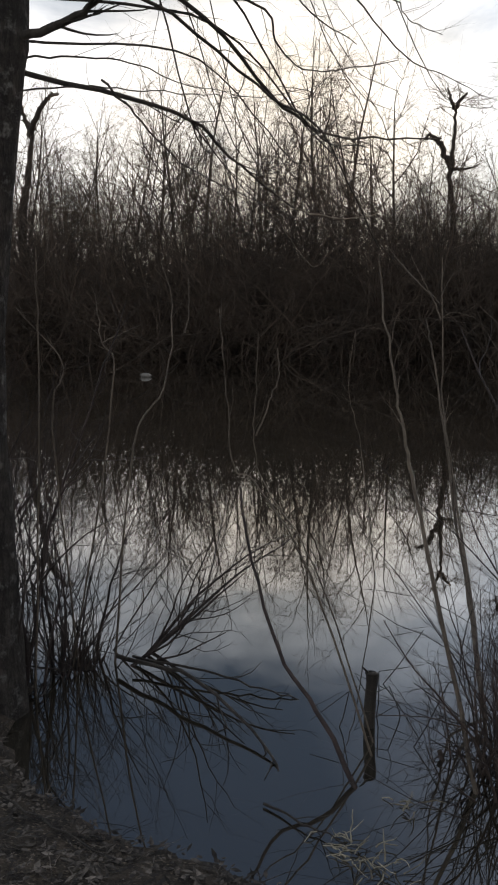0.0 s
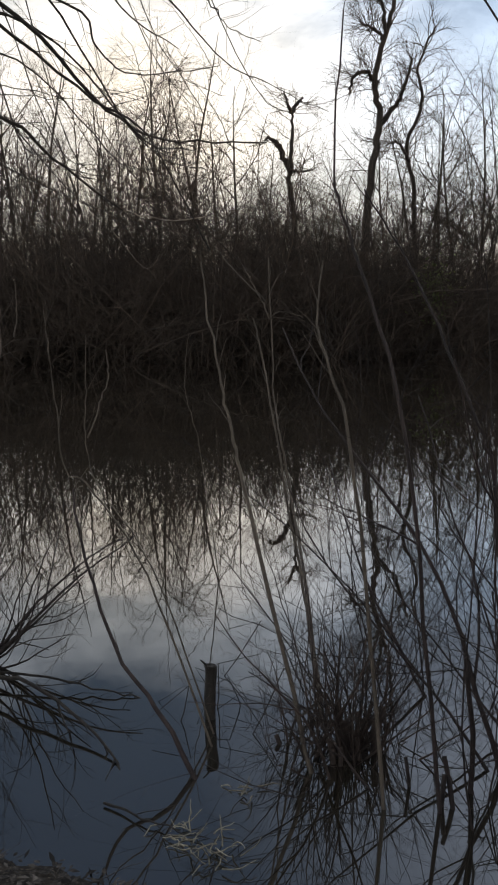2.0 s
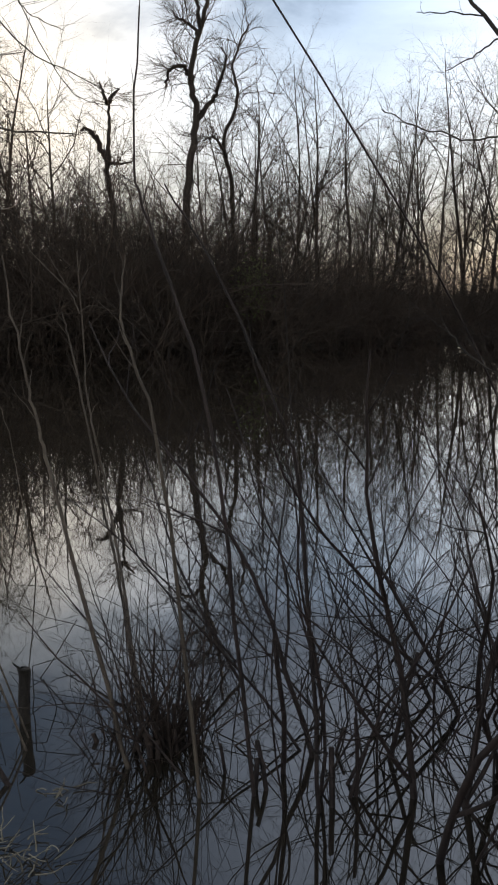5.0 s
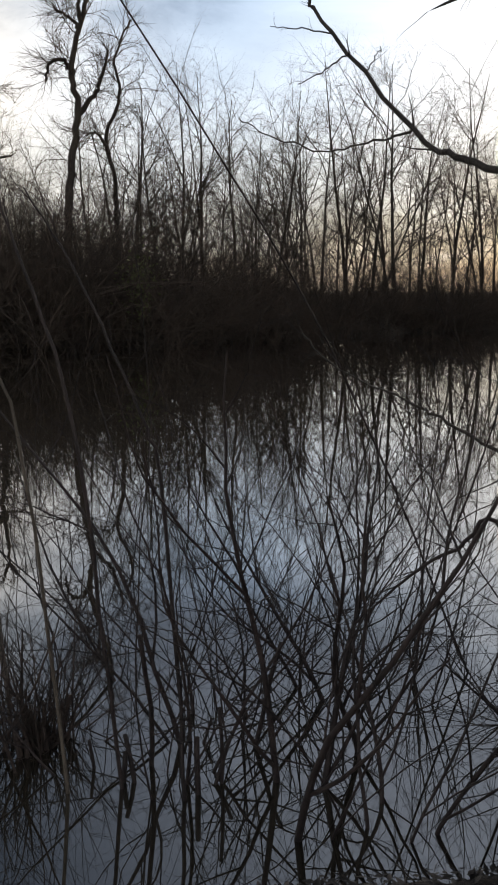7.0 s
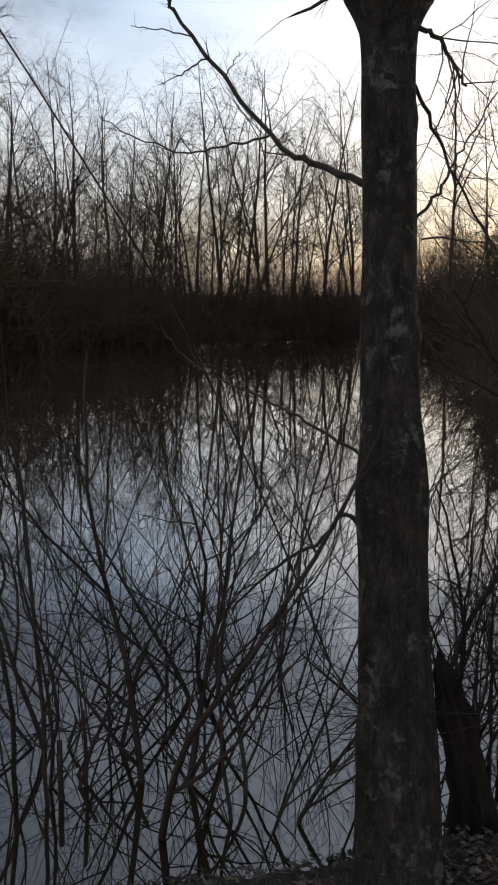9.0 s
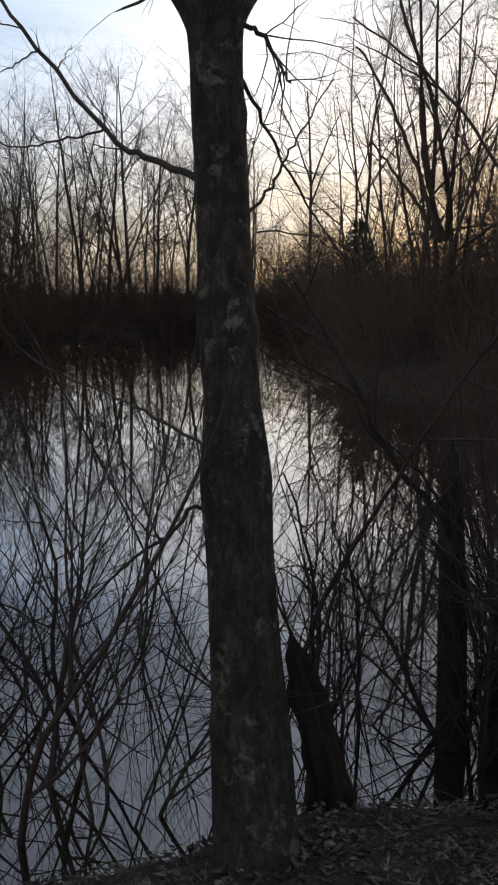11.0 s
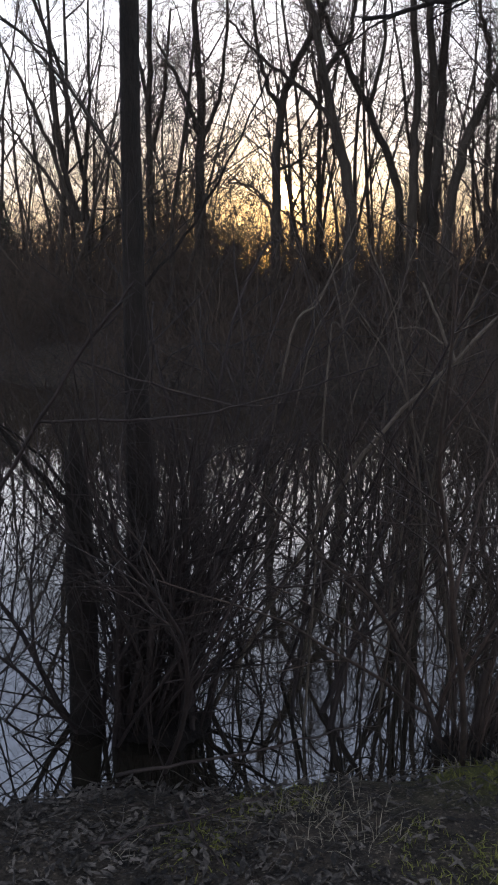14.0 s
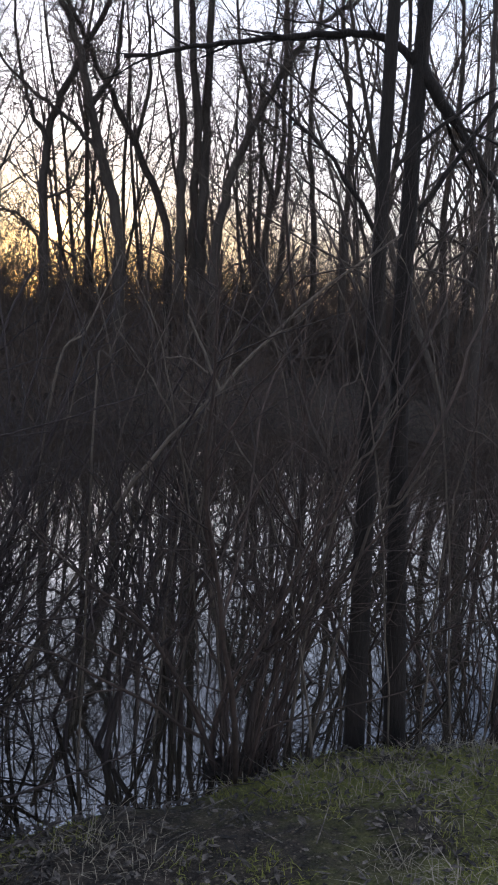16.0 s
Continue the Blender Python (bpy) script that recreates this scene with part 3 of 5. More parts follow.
def thicket(name, seed, places, label, fan=0.9, stems=13, side=14, thin=1.0, bends=2, material=None):
    """Many leafless bushes grown together, as one mass of twigs. places: x, y, z, height."""
    rng = random.Random(seed)
    kinds = []
    for k in range(6):
        lines = []
        for s in range(stems):
            a, lean = rng.uniform(0, 6.283), rng.uniform(0.05, fan)
            stem = grow(rng, (rng.gauss(0, 0.12), rng.gauss(0, 0.12), -0.06), (math.cos(a) * lean, math.sin(a) * lean, 1), rng.uniform(0.5, 1.15), 0.006 * thin, 5, 0.2, 0.03, 0.35)
            lines += [stem] + shoots(rng, stem, side, 0.44, 0.0044 * thin, bends, 0.05, 1.0, 1.0, 0.35, 0.0, 0.35)
        kinds.append(tube_arrays(lines, 3))
    verts, faces, base = [], [], 0
    for x, y, z, h in places:
        v, f = rng.choice(kinds)
        a = rng.uniform(0, 6.283)
        c, s = math.cos(a) * h, math.sin(a) * h
        verts.append(np.stack([v[:, 0] * c - v[:, 1] * s + x, v[:, 0] * s + v[:, 1] * c + y, v[:, 2] * h + z], 1))
        faces.append(f + base)
        base += len(v)
    ob = new(name, quad_mesh(name, np.concatenate(verts), np.concatenate(faces), material or TWIG))
    return tagged(ob, label, "thicket", kind="stuff")


def shore_at(yaw):
    """Metres from the start to the opposite bank in that direction."""
    d = np.arange(8, 60, 0.1)
    x, y = polar(yaw, d)
    return float(d[np.argmax(shore_distance(x, y) > 0)])


def thickets():
    rng = random.Random(8)

    def strew(count, lo, hi, depth, rise, scale, low, gap=0.0, back=-0.7):
        places = []
        for k in range(count):
            yaw = rng.uniform(lo, hi)
            if lo > 0 and abs(yaw - SUN_YAW) < gap:
                continue
            distance = shore_at(yaw) + depth * rng.random() ** 1.7 + back
            x, y = polar(yaw, distance)
            top = distance * math.tan(radians(float(np.interp(yaw, *rise)))) + 1.7 - ground_at(x, y)
            places.append((x, y, ground_at(x, y), max(top, 1.7) * scale * rng.uniform(low, 1.0)))
        return places

    bushes = ([-22, 0, 10, 15, 20, 25, 30, 38, 47], [5.4, 5.8, 6.0, 5.4, 4.5, 3.6, 1.8, 1.5, 2.0])
    thicket("far_thicket", 3, strew(345, -22, 49, 6, bushes, 1.7, 0.5), "dense dark brown leafless thicket along the far bank", 1.1, 11, 17, 0.6, 1)
    saplings = ([-22, -10, 0, 5, 10, 15, 20, 25, 30, 38, 47], [6.5, 7.5, 7.5, 8, 6, 6, 7, 7, 5.5, 5.5, 5.5])
    thicket("far_saplings", 6, strew(110, -22, 49, 12, saplings, 1.1, 0.45), "tall thin leafless saplings above the far thicket", 0.85, 8, 24, 0.75, 1)
    hedge = ([48, 52, 60, 65.8, 67.2, 68.4, 75, 104], [6.2, 7.8, 8.4, 7.8, 3.8, 7.6, 8.0, 8.0])
    thicket("inlet_thicket", 4, strew(190, 49, 105, 24, hedge, 1.15, 0.35, 0.0, 2.5), "dense dark leafless thicket across the inlet", 1.1, 12, 18, 0.7, 1)
    fringe = ([48, 105], [-2.0, -2.0])
    thicket("bank_fringe", 9, strew(120, 49, 105, 9, fringe, 1.5, 0.3), "low leafless brush along the bank across the inlet", 1.2, 10, 12, 1.0, 1)
    thicket("inlet_saplings", 7, strew(55, 52, 105, 16, ([50, 104], [9, 9]), 1.15, 0.45, 1.6, 4.0), "tall thin leafless saplings across the inlet", 0.6, 8, 24, 0.36)


thickets()


snag(31, "dead forked snag with a broken side limb on the far bank", 36, 0.14, [(12.3, 4.7), (12.1, 7.9), (12.3, 10), (12.2, 11.5)],
     [(0.13, [(12.15, 7.9), (11.5, 9.2), (11.2, 9.7), (10.6, 9.8)]), (0.09, [(12.2, 11.3), (12.6, 11.8), (12.9, 12.1)]), (0.08, [(12.2, 11.3), (12.0, 11.8), (11.8, 12.4)]), (0.07, [(12.15, 8), (12.8, 7.9), (13.6, 8.1)])], 12)
snag(32, "tall twisted dark tree with crooked limbs on the far bank", 34, 0.17, [(16.7, 3.9), (17.0, 7.5), (17.5, 10.6), (17.2, 12.8), (17.9, 15.4), (18.4, 17.8), (18.5, 20)],
     [(0.1, [(17.3, 12.6), (16.8, 13.3), (16.0, 13.2), (15.7, 12.2)]), (0.1, [(17.5, 10.4), (18.5, 11.5), (19.0, 12.5), (19.4, 14.0)]), (0.08, [(17.8, 15.0), (17.2, 15.6), (16.3, 16.0)]), (0.08, [(17.9, 15.3), (17.6, 16.9), (16.2, 18)])], 52)
snag(33, "crooked slim tree beside a taller one on the far bank", 35, 0.11, [(19.6, 2), (19.6, 6.5), (19.1, 9), (20.0, 11.5), (19.8, 13.5), (20.8, 15.6)], [(0.07, [(19.3, 8.3), (18.6, 9.4), (17.9, 9.2)])], 38)
snag(34, "dead forked trunk on the far bank", 36, 0.22, [(-13.6, 4.7), (-13.2, 7.5), (-12.9, 9.9)], [(0.12, [(-12.95, 9.7), (-13.3, 10.8), (-13.6, 11.8)]), (0.12, [(-12.95, 9.7), (-12.4, 11.2), (-11.8, 12.0), (-11.3, 12.1)])], 8)


def leafy(name, seed, centre, size, count, leaf, material, label, category, cone=False):
    """A cloud of small leaves."""
    gen = np.random.default_rng(seed)
    p = gen.normal(0, 0.42, (count, 3)) * size
    if cone:
        h = gen.random(count) ** 1.5
        a, r = gen.uniform(0, 6.283, count), (1 - h) * size[0] * np.sqrt(gen.random(count))
        p = np.stack([np.cos(a) * r, np.sin(a) * r, h * size[2]], 1)
    p = p + centre
    u, v = gen.normal(size=(2, count, 3))
    u /= np.linalg.norm(u, axis=1)[:, None]
    v = np.cross(u, v)
    v /= np.linalg.norm(v, axis=1)[:, None]
    s = gen.uniform(0.5, 1.2, (count, 1)) * leaf
    verts = np.stack([p - u * s, p + v * s * 0.45, p + u * s, p - v * s * 0.45], 1).reshape(-1, 3)
    ob = new(name, quad_mesh(name, verts, np.arange(count * 4).reshape(-1, 4), material, False))
    tagged(ob, label, category, kind="stuff")


GREEN_LEAF = surface("yellow_green_leaves", (0.05, 0.06, 0.02), (0.14, 0.15, 0.05), 3.0, 0.7, 0.1, per_object=0.8)
NEEDLES = surface("dark_needles", (0.012, 0.02, 0.011), (0.035, 0.05, 0.028), 3.0, 0.8, 0.1, per_object=0.8)
leafy("evergreen_leaves", 3, np.array(placed(20.9, 0.4, 29.8)), np.array([0.7, 0.6, 1.3]), 420, 0.09, GREEN_LEAF, "sparse yellow-green evergreen leaves in the far thicket", "leaves")


def conifer(seed, yaw, distance, height, width):
    x, y = polar(yaw, distance)
    z = ground_at(x, y)
    ob = thing("conifer", (0, 0, 0), "small dark conifer among the bare trees", "tree")
    part("trunk", tubes("trunk", [[(Vector((x, y, z - 0.1)), 0.1), (Vector((x, y, z + height)), 0.02)]], 7, FAR_BARK), ob)
    rng = random.Random(seed)
    lines = []
    for k in range(120):
        h = rng.random() ** 1.3
        a = rng.uniform(0, 6.283)
        lines.append(grow(rng, (x, y, z + 0.3 + h * (height - 0.3)), (math.cos(a), math.sin(a), -0.1), (1 - h) * width + 0.1, 0.03, 4, 0.1, 0.05, 0.5))
    fine = [q for s in lines for q in shoots(rng, s, 7, 0.35, 0.020, 2, 0.1, 1.0, 0.8, 0.2, -0.02, 0.3)]
    part("needle_spray", tubes("needle_spray", lines + fine, 3, NEEDLES), ob)["kind"] = "stuff"


conifer(1, 51.0, 25.5, 3.4, 1.3)


# ---- near shrubs ----
def shrub(seed, place, stems, height, fan, radius, twigs, label, way=(0, 0), material=None, low=0.2, group="shrubs at the water's edge", wide=2.0):
    """Stems from one root that fork, bow outwards and cross, with twigs. wide: how far the few outer stems lean beyond the rest."""
    rng = random.Random(seed)
    ob = thing("shrub", (place[0], place[1], ground_at(*place)), label, "shrub", group)
    bark = material or STEM
    for k in range(stems):
        a, lean = rng.uniform(0, 6.283), rng.uniform(0.03, fan) * (wide if rng.random() < 0.2 else 1.0)
        d = (math.cos(a) * lean + way[0], math.sin(a) * lean + way[1], 1)
        foot = (math.cos(a) * 0.14 * rng.random(), math.sin(a) * 0.14 * rng.random(), -0.12)
        r = radius * rng.choice((0.4, 0.5, 0.6, 0.8, 1.0, 1.4))
        line = grow(rng, foot, d, height * rng.uniform(0.5, 1.15), r, 12, 0.085, 0.015, 0.22, 0.03)
        forks = shoots(rng, line, 3, height * 0.55, r * 0.6, 8, max(0.12, low - 0.1), 0.75, 0.62, 0.11, 0.02, 0.5, 0.03)
        side = shoots(rng, line, twigs + 2, height * 0.34, r * 0.28, 5, low, 1.0, 0.85, 0.15, 0.015, 0.4)
        for q in forks:
            side += shoots(rng, q, 4, height * 0.24, r * 0.3, 4, 0.2, 1.0, 0.75, 0.16, 0.02, 0.3)
        fine = []
        for q in side:
            fine += shoots(rng, q, 3, height * 0.11, 0.0013, 2, 0.25, 1.0, 0.65, 0.18, 0.02, 0.3)
        stem = part("stem", tubes("stem", [line], 7, bark), ob)
        for q in forks:
            part("fork", tubes("fork", [q], 5, bark), stem)
        part("twig_spray", tubes("twig_spray", side + fine, 3, bark), stem)["kind"] = "stuff"
    return ob


def cut_stems(seed, ob, count, lo, hi, radius, reach=0.25, tilt=0.12, material=None):
    """Stems cut off blunt, standing in a shrub."""
    rng = random.Random(seed)
    for k in range(count):
        a = rng.uniform(0, 6.283)
        line = grow(rng, (math.cos(a) * reach * rng.random(), math.sin(a) * reach * rng.random(), -0.12), (rng.gauss(0, tilt), rng.gauss(0, tilt), 1), rng.uniform(lo, hi), radius * rng.uniform(0.7, 1.2), 6, 0.05, 0, 0.85)
        line.append((line[-1][0] + Vector((0, 0, 0.002)), 0.001))
        part("cut_stem", tubes("cut_stem", [line], 7, material or STEM), ob, "blunt cut stem")


UPRIGHT = "dense leafless shrub of thin upright stems in the shallows"
TANGLED = "leafless shrub with tangled crossing stems in shallow water"
DARK = "dense dark leafless shrub on the bank's edge"
BROWN = "tall many-stemmed brown leafless shrub on the bank's edge"
RISING = "leafless brown shrub rising from the water"
shrub(21, (-0.85, 4.2), 15, 1.25, 0.45, 0.0075, 5, "leafless multi-stemmed shrub leaning over the water", (0.32, 0.1), wide=1.5)
shrub(41, (-1.05, 3.85), 14, 1.7, 0.32, 0.007, 6, "thin upright leafless shoots beside a tree trunk")
shrub(42, (-0.80, 4.12), 4, 1.45, 0.5, 0.009, 4, "leafless shrub with stems leaning far over the water", (0.85, 0.25), wide=1.3)
shrub(43, (-1.2, 4.6), 12, 1.9, 0.38, 0.007, 6, "thin upright leafless shoots beside a tree trunk")
shrub(56, (-0.95, 4.0), 14, 0.75, 0.5, 0.006, 5, "low tangle of leafless stems beside a tree trunk")
right_shrub = shrub(22, (0.95, 3.1), 20, 1.15, 0.30, 0.010, 2, UPRIGHT, (-0.04, 0.0), BROWN_STEM, 0.35, wide=1.5)
cut_stems(1, right_shrub, 26, 0.25, 0.68, 0.012, 0.24, 0.14, BROWN_STEM)
shrub(44, (0.8, 3.3), 14, 0.85, 0.28, 0.005, 1, UPRIGHT, material=BROWN_STEM, wide=1.5)
tangled = shrub(23, (1.3, 2.65), 5, 2.3, 0.4, 0.011, 5, TANGLED)
cut_stems(2, tangled, 9, 0.45, 0.95, 0.010, 0.35, 0.12)
shrub(45, (1.45, 3.4), 6, 2.2, 0.5, 0.007, 6, TANGLED)
shrub(57, (1.15, 3.7), 4, 2.0, 0.35, 0.006, 7, UPRIGHT)
shrub(24, (1.65, 2.25), 4, 2.2, 0.45, 0.011, 5, TANGLED)
shrub(46, (1.9, 3.1), 6, 2.1, 0.65, 0.008, 6, TANGLED)
shrub(47, (1.8, 1.95), 5, 1.9, 0.22, 0.01, 6, TANGLED)
shrub(58, (2.05, 3.7), 5, 2.3, 0.5, 0.007, 7, TANGLED)
shrub(59, (1.62, 2.75), 4, 2.3, 0.32, 0.009, 5, UPRIGHT)
shrub(25, (2.35, 2.6), 8, 1.9, 0.75, 0.011, 7, "leafless shrub with arching stems low over the water")
shrub(48, (2.7, 3.4), 7, 2.0, 0.75, 0.008, 7, "leafless shrub with arching stems low over the water")
shrub(26, (2.75, 1.95), 11, 1.5, 0.8, 0.012, 7, TANGLED)
shrub(49, (3.3, 2.4), 10, 1.7, 0.7, 0.011, 8, TANGLED)
dark_shrub = shrub(27, (3.15, 1.35), 28, 2.1, 0.34, 0.012, 7, DARK)
cut_stems(3, dark_shrub, 10, 0.4, 1.2, 0.015)
shrub(60, (3.3, 1.12), 9, 2.1, 0.30, 0.010, 8, DARK)
shrub(61, (3.5, 1.5), 9, 2.3, 0.34, 0.010, 9, DARK)
shrub(28, (3.45, 0.85), 6, 2.4, 0.4, 0.011, 8, DARK, low=0.3)
shrub(50, (3.9, 1.3), 7, 2.5, 0.4, 0.011, 9, DARK)
shrub(29, (3.58, 0.2), 15, 2.3, 0.34, 0.013, 7, BROWN, (0.02, -0.03), BROWN_STEM, 0.3, wide=1.5)
shrub(51, (4.3, 0.5), 5, 2.4, 0.4, 0.010, 9, RISING, material=BROWN_STEM, low=0.3)
shrub(30, (4.5, -0.3), 11, 2.4, 0.42, 0.010, 9, RISING, material=BROWN_STEM, low=0.3)
shrub(31, (4.4, -1.2), 10, 2.4, 0.45, 0.010, 9, RISING, material=BROWN_STEM, low=0.3)
shrub(53, (3.75, 0.55), 4, 2.3, 0.36, 0.010, 9, BROWN, material=BROWN_STEM, low=0.3)
shrub(54, (4.9, 0.9), 5, 2.5, 0.45, 0.009, 10, RISING, material=BROWN_STEM, low=0.3)
shrub(52, (5.3, -0.6), 6, 2.5, 0.45, 0.009, 10, RISING, material=BROWN_STEM, low=0.3)
shrub(62, (5.6, 0.3), 5, 2.6, 0.45, 0.009, 10, RISING, material=BROWN_STEM, low=0.25)
shrub(64, (4.25, -0.75), 9, 2.3, 0.42, 0.009, 10, RISING, material=BROWN_STEM, low=0.3)
shrub(65, (4.9, -0.95), 11, 2.5, 0.45, 0.009, 10, RISING, material=BROWN_STEM, low=0.25)
shrub(63, (4.9, 1.9), 10, 2.5, 0.45, 0.009, 9, DARK, low=0.25)


# ---- near trees, limbs and saplings ----
def bole(points, radii, seed, sides=30, rings=80, ridge=0.07):
    """A trunk with ridged bark along a smooth line; radii: height fractions and radii. Returns vertices and quads."""
    core = through_points(points, 1, 1, seed, 0.0, 12)
    p = np.array([q[0] for q in core])
    u = np.linspace(0, len(p) - 1, rings)
    p = np.stack([np.interp(u, np.arange(len(p)), p[:, k]) for k in range(3)], 1)
    f = np.linspace(0, 1, rings)
    r = np.interp(f, [q[0] for q in radii], [q[1] for q in radii])
    turn = np.arange(sides) * 2 * math.pi / sides
    ring, high = np.meshgrid(turn, p[:, 2])
    gen = np.random.default_rng(seed)
    bump = np.zeros(ring.shape)
    for k in range(16):
        bump += np.sin(gen.integers(2, 11) * ring + gen.uniform(-14, 14) * high + gen.uniform(0, 6.28)) / 8
    knots = np.zeros(ring.shape)
    for k in range(9):
        a, z = gen.uniform(0, 6.28), gen.uniform(p[0, 2], p[-1, 2])
        knots += gen.uniform(0.05, 0.16) * np.exp(-((np.angle(np.exp(1j * (ring - a))) / 0.35) ** 2 + ((high - z) / 0.035) ** 2))
    rad = r[:, None] * (1 + ridge * bump + knots)
    v = np.stack([p[:, None, 0] + rad * np.cos(ring), p[:, None, 1] + rad * np.sin(ring), np.repeat(p[:, 2:3], sides, 1)], 2).reshape(-1, 3)
    row = np.arange(rings - 1)[:, None] * sides
    i = np.arange(sides)
    a, b2 = row + i, row + (i + 1) % sides
    return v, np.stack([a, b2, b2 + sides, a + sides], 2).reshape(-1, 4)


def limb(tree, seed, r0, *points, twigs=11, tip=0.4, size=0.42, material=None):
    rng = random.Random(seed)
    line = through_points(points, r0, max(r0 * tip, 0.0013), seed)
    ob = part("limb", tubes("limb", [line], 7, material or BARK), tree)
    side = shoots(rng, line, twigs, size, r0 * 0.35, 5, 0.25, 1.0, 0.6, 0.13, 0.02, 0.4) if twigs else []
    fine = [q for s in side for q in shoots(rng, s, 2, size * 0.4, 0.0014, 3, 0.3, 1.0, 0.6, 0.15, 0.02, 0.3)]
    if side:
        part("twig_spray", tubes("twig_spray", side + fine, 3, material or BARK), ob)["kind"] = "stuff"


left_tree = thing("tree", (0, 0, 0), "grey-brown tree trunk at the water's edge with drooping bare limbs", "tree")
part("trunk", quad_mesh("trunk", *bole([(-1.085, 3.64, -0.1), (-1.095, 3.65, 0.75), (-1.10, 3.65, 1.4), (-1.03, 3.66, 2.15), (-0.945, 3.68, 2.8), (-0.86, 3.72, 4.2)], [(0, 0.155), (0.1, 0.135), (0.3, 0.122), (0.6, 0.112), (1, 0.09)], 1), TRUNK_BARK), left_tree)
limb(left_tree, 201, 0.0119, (-0.98, 3.64, 2.61), (-0.34, 4.39, 2.58), (-0.09, 4.80, 2.44), (0.26, 5.39, 2.25), twigs=9)
limb(left_tree, 251, 0.0052, (0.26, 5.39, 2.25), (0.55, 5.74, 2.225), (0.81, 6.05, 2.28), (0.87, 6.10, 2.35), twigs=3, size=0.2, material=PALE_STEM)
limb(left_tree, 202, 0.0196, (-0.98, 3.64, 2.67), (-0.70, 3.63, 2.75), (-0.55, 3.56, 2.82), (-0.37, 3.48, 2.92))
limb(left_tree, 203, 0.0126, (-0.98, 3.64, 3.08), (-0.30, 4.29, 3.04), (0.18, 5.00, 2.73), (0.51, 5.38, 2.65), (1.21, 5.98, 2.74))
limb(left_tree, 204, 0.0098, (-0.98, 3.64, 2.96), (-0.43, 4.08, 2.97), (0.11, 4.80, 2.74), (0.40, 5.18, 2.63), (0.82, 5.84, 2.05))
limb(left_tree, 205, 0.0070, (-0.98, 3.64, 3.16), (-0.00, 4.40, 3.07), (0.14, 4.70, 2.96), (0.33, 4.99, 2.91), (0.86, 5.53, 3.09))
limb(left_tree, 206, 0.0049, (-0.98, 3.64, 2.63), (-0.70, 3.84, 2.68), (-0.51, 4.07, 2.72), (-0.29, 4.39, 2.70), (-0.00, 4.80, 2.74))
limb(left_tree, 207, 0.0042, (-0.98, 3.64, 2.50), (-0.70, 3.94, 2.59), (-0.44, 4.38, 2.67), (-0.12, 4.80, 2.74), (0.12, 5.10, 2.80))
limb(left_tree, 208, 0.0056, (-0.61, 3.95, 2.62), (-0.50, 4.17, 2.53), (-0.33, 4.49, 2.38), (-0.03, 5.00, 2.28), (0.40, 5.59, 2.17))
limb(left_tree, 209, 0.0042, (-0.30, 4.49, 2.59), (-0.06, 5.00, 2.35), (0.19, 5.40, 2.15), twigs=7)
limb(left_tree, 252, 0.0036, (0.19, 5.40, 2.15), (0.37, 5.79, 1.96), (0.44, 5.90, 1.945), (0.50, 5.98, 2.03), twigs=2, size=0.15, material=PALE_STEM)
limb(left_tree, 210, 0.0049, (0.53, 4.57, 3.28), (0.75, 4.94, 3.24), (0.85, 5.13, 3.20), (1.08, 5.39, 3.20))
limb(left_tree, 211, 0.0049, (0.42, 4.58, 3.23), (0.84, 5.13, 3.02), (1.14, 5.38, 2.96), (1.59, 5.78, 2.89))


def more_limbs():
    """Thin limbs of the same tree that droop over the water overhead."""
    rng = random.Random(77)
    for k in range(10):
        z = 2.7 + 0.16 * k
        reach, side = rng.uniform(1.6, 2.8), rng.uniform(0.5, 1.25)
        end = (-0.92 + reach * side * 0.8, 3.65 + reach, rng.uniform(2.45, 3.15))
        middle = (-0.92 + reach * side * 0.35, 3.65 + reach * 0.45, max(z, end[2]) + rng.uniform(0.05, 0.25))
        late = (-0.92 + reach * side * 0.62, 3.65 + reach * 0.75, end[2] + rng.uniform(-0.1, 0.15))
        limb(left_tree, 500 + k, rng.uniform(0.004, 0.008), (-0.93, 3.65, z), middle, late, end)


more_limbs()
right_tree = thing("tree", (0, 0, 0), "straight grey tree trunk with scars and lichen, forked above head height", "tree")
part("trunk", quad_mesh("trunk", *bole([(1.90, 1.36, -0.05), (2.00, 1.53, 0.81), (2.07, 1.67, 1.76), (2.12, 1.76, 2.45), (2.14, 1.78, 2.66)],
                                       [(0, 0.155), (0.06, 0.125), (0.17, 0.108), (0.30, 0.096), (0.345, 0.104), (0.365, 0.098), (0.40, 0.082), (0.5, 0.078), (0.70, 0.075), (0.745, 0.080), (0.775, 0.10), (0.81, 0.125), (0.88, 0.14), (1, 0.15)], 2, 36, 120), TRUNK_BARK), right_tree)
limb(right_tree, 212, 0.0120, (2.05, 1.73, 2.02), (2.05, 2.02, 2.12), (2.05, 2.21, 2.22), (2.01, 2.72, 2.67), (2.02, 2.82, 2.83), twigs=7, size=0.16)
limb(right_tree, 213, 0.0045, (2.04, 2.22, 2.22), (2.01, 2.42, 2.21), (1.96, 2.63, 2.21), (1.87, 2.85, 2.29), (1.81, 2.99, 2.37), twigs=7, size=0.16)
limb(right_tree, 214, 0.0037, (2.01, 2.54, 2.52), (1.97, 2.62, 2.48), (1.94, 2.76, 2.45), twigs=3, size=0.09)
limb(right_tree, 215, 0.0030, (2.02, 2.65, 2.61), (1.96, 2.80, 2.66), (1.92, 2.94, 2.69), twigs=3, size=0.09)
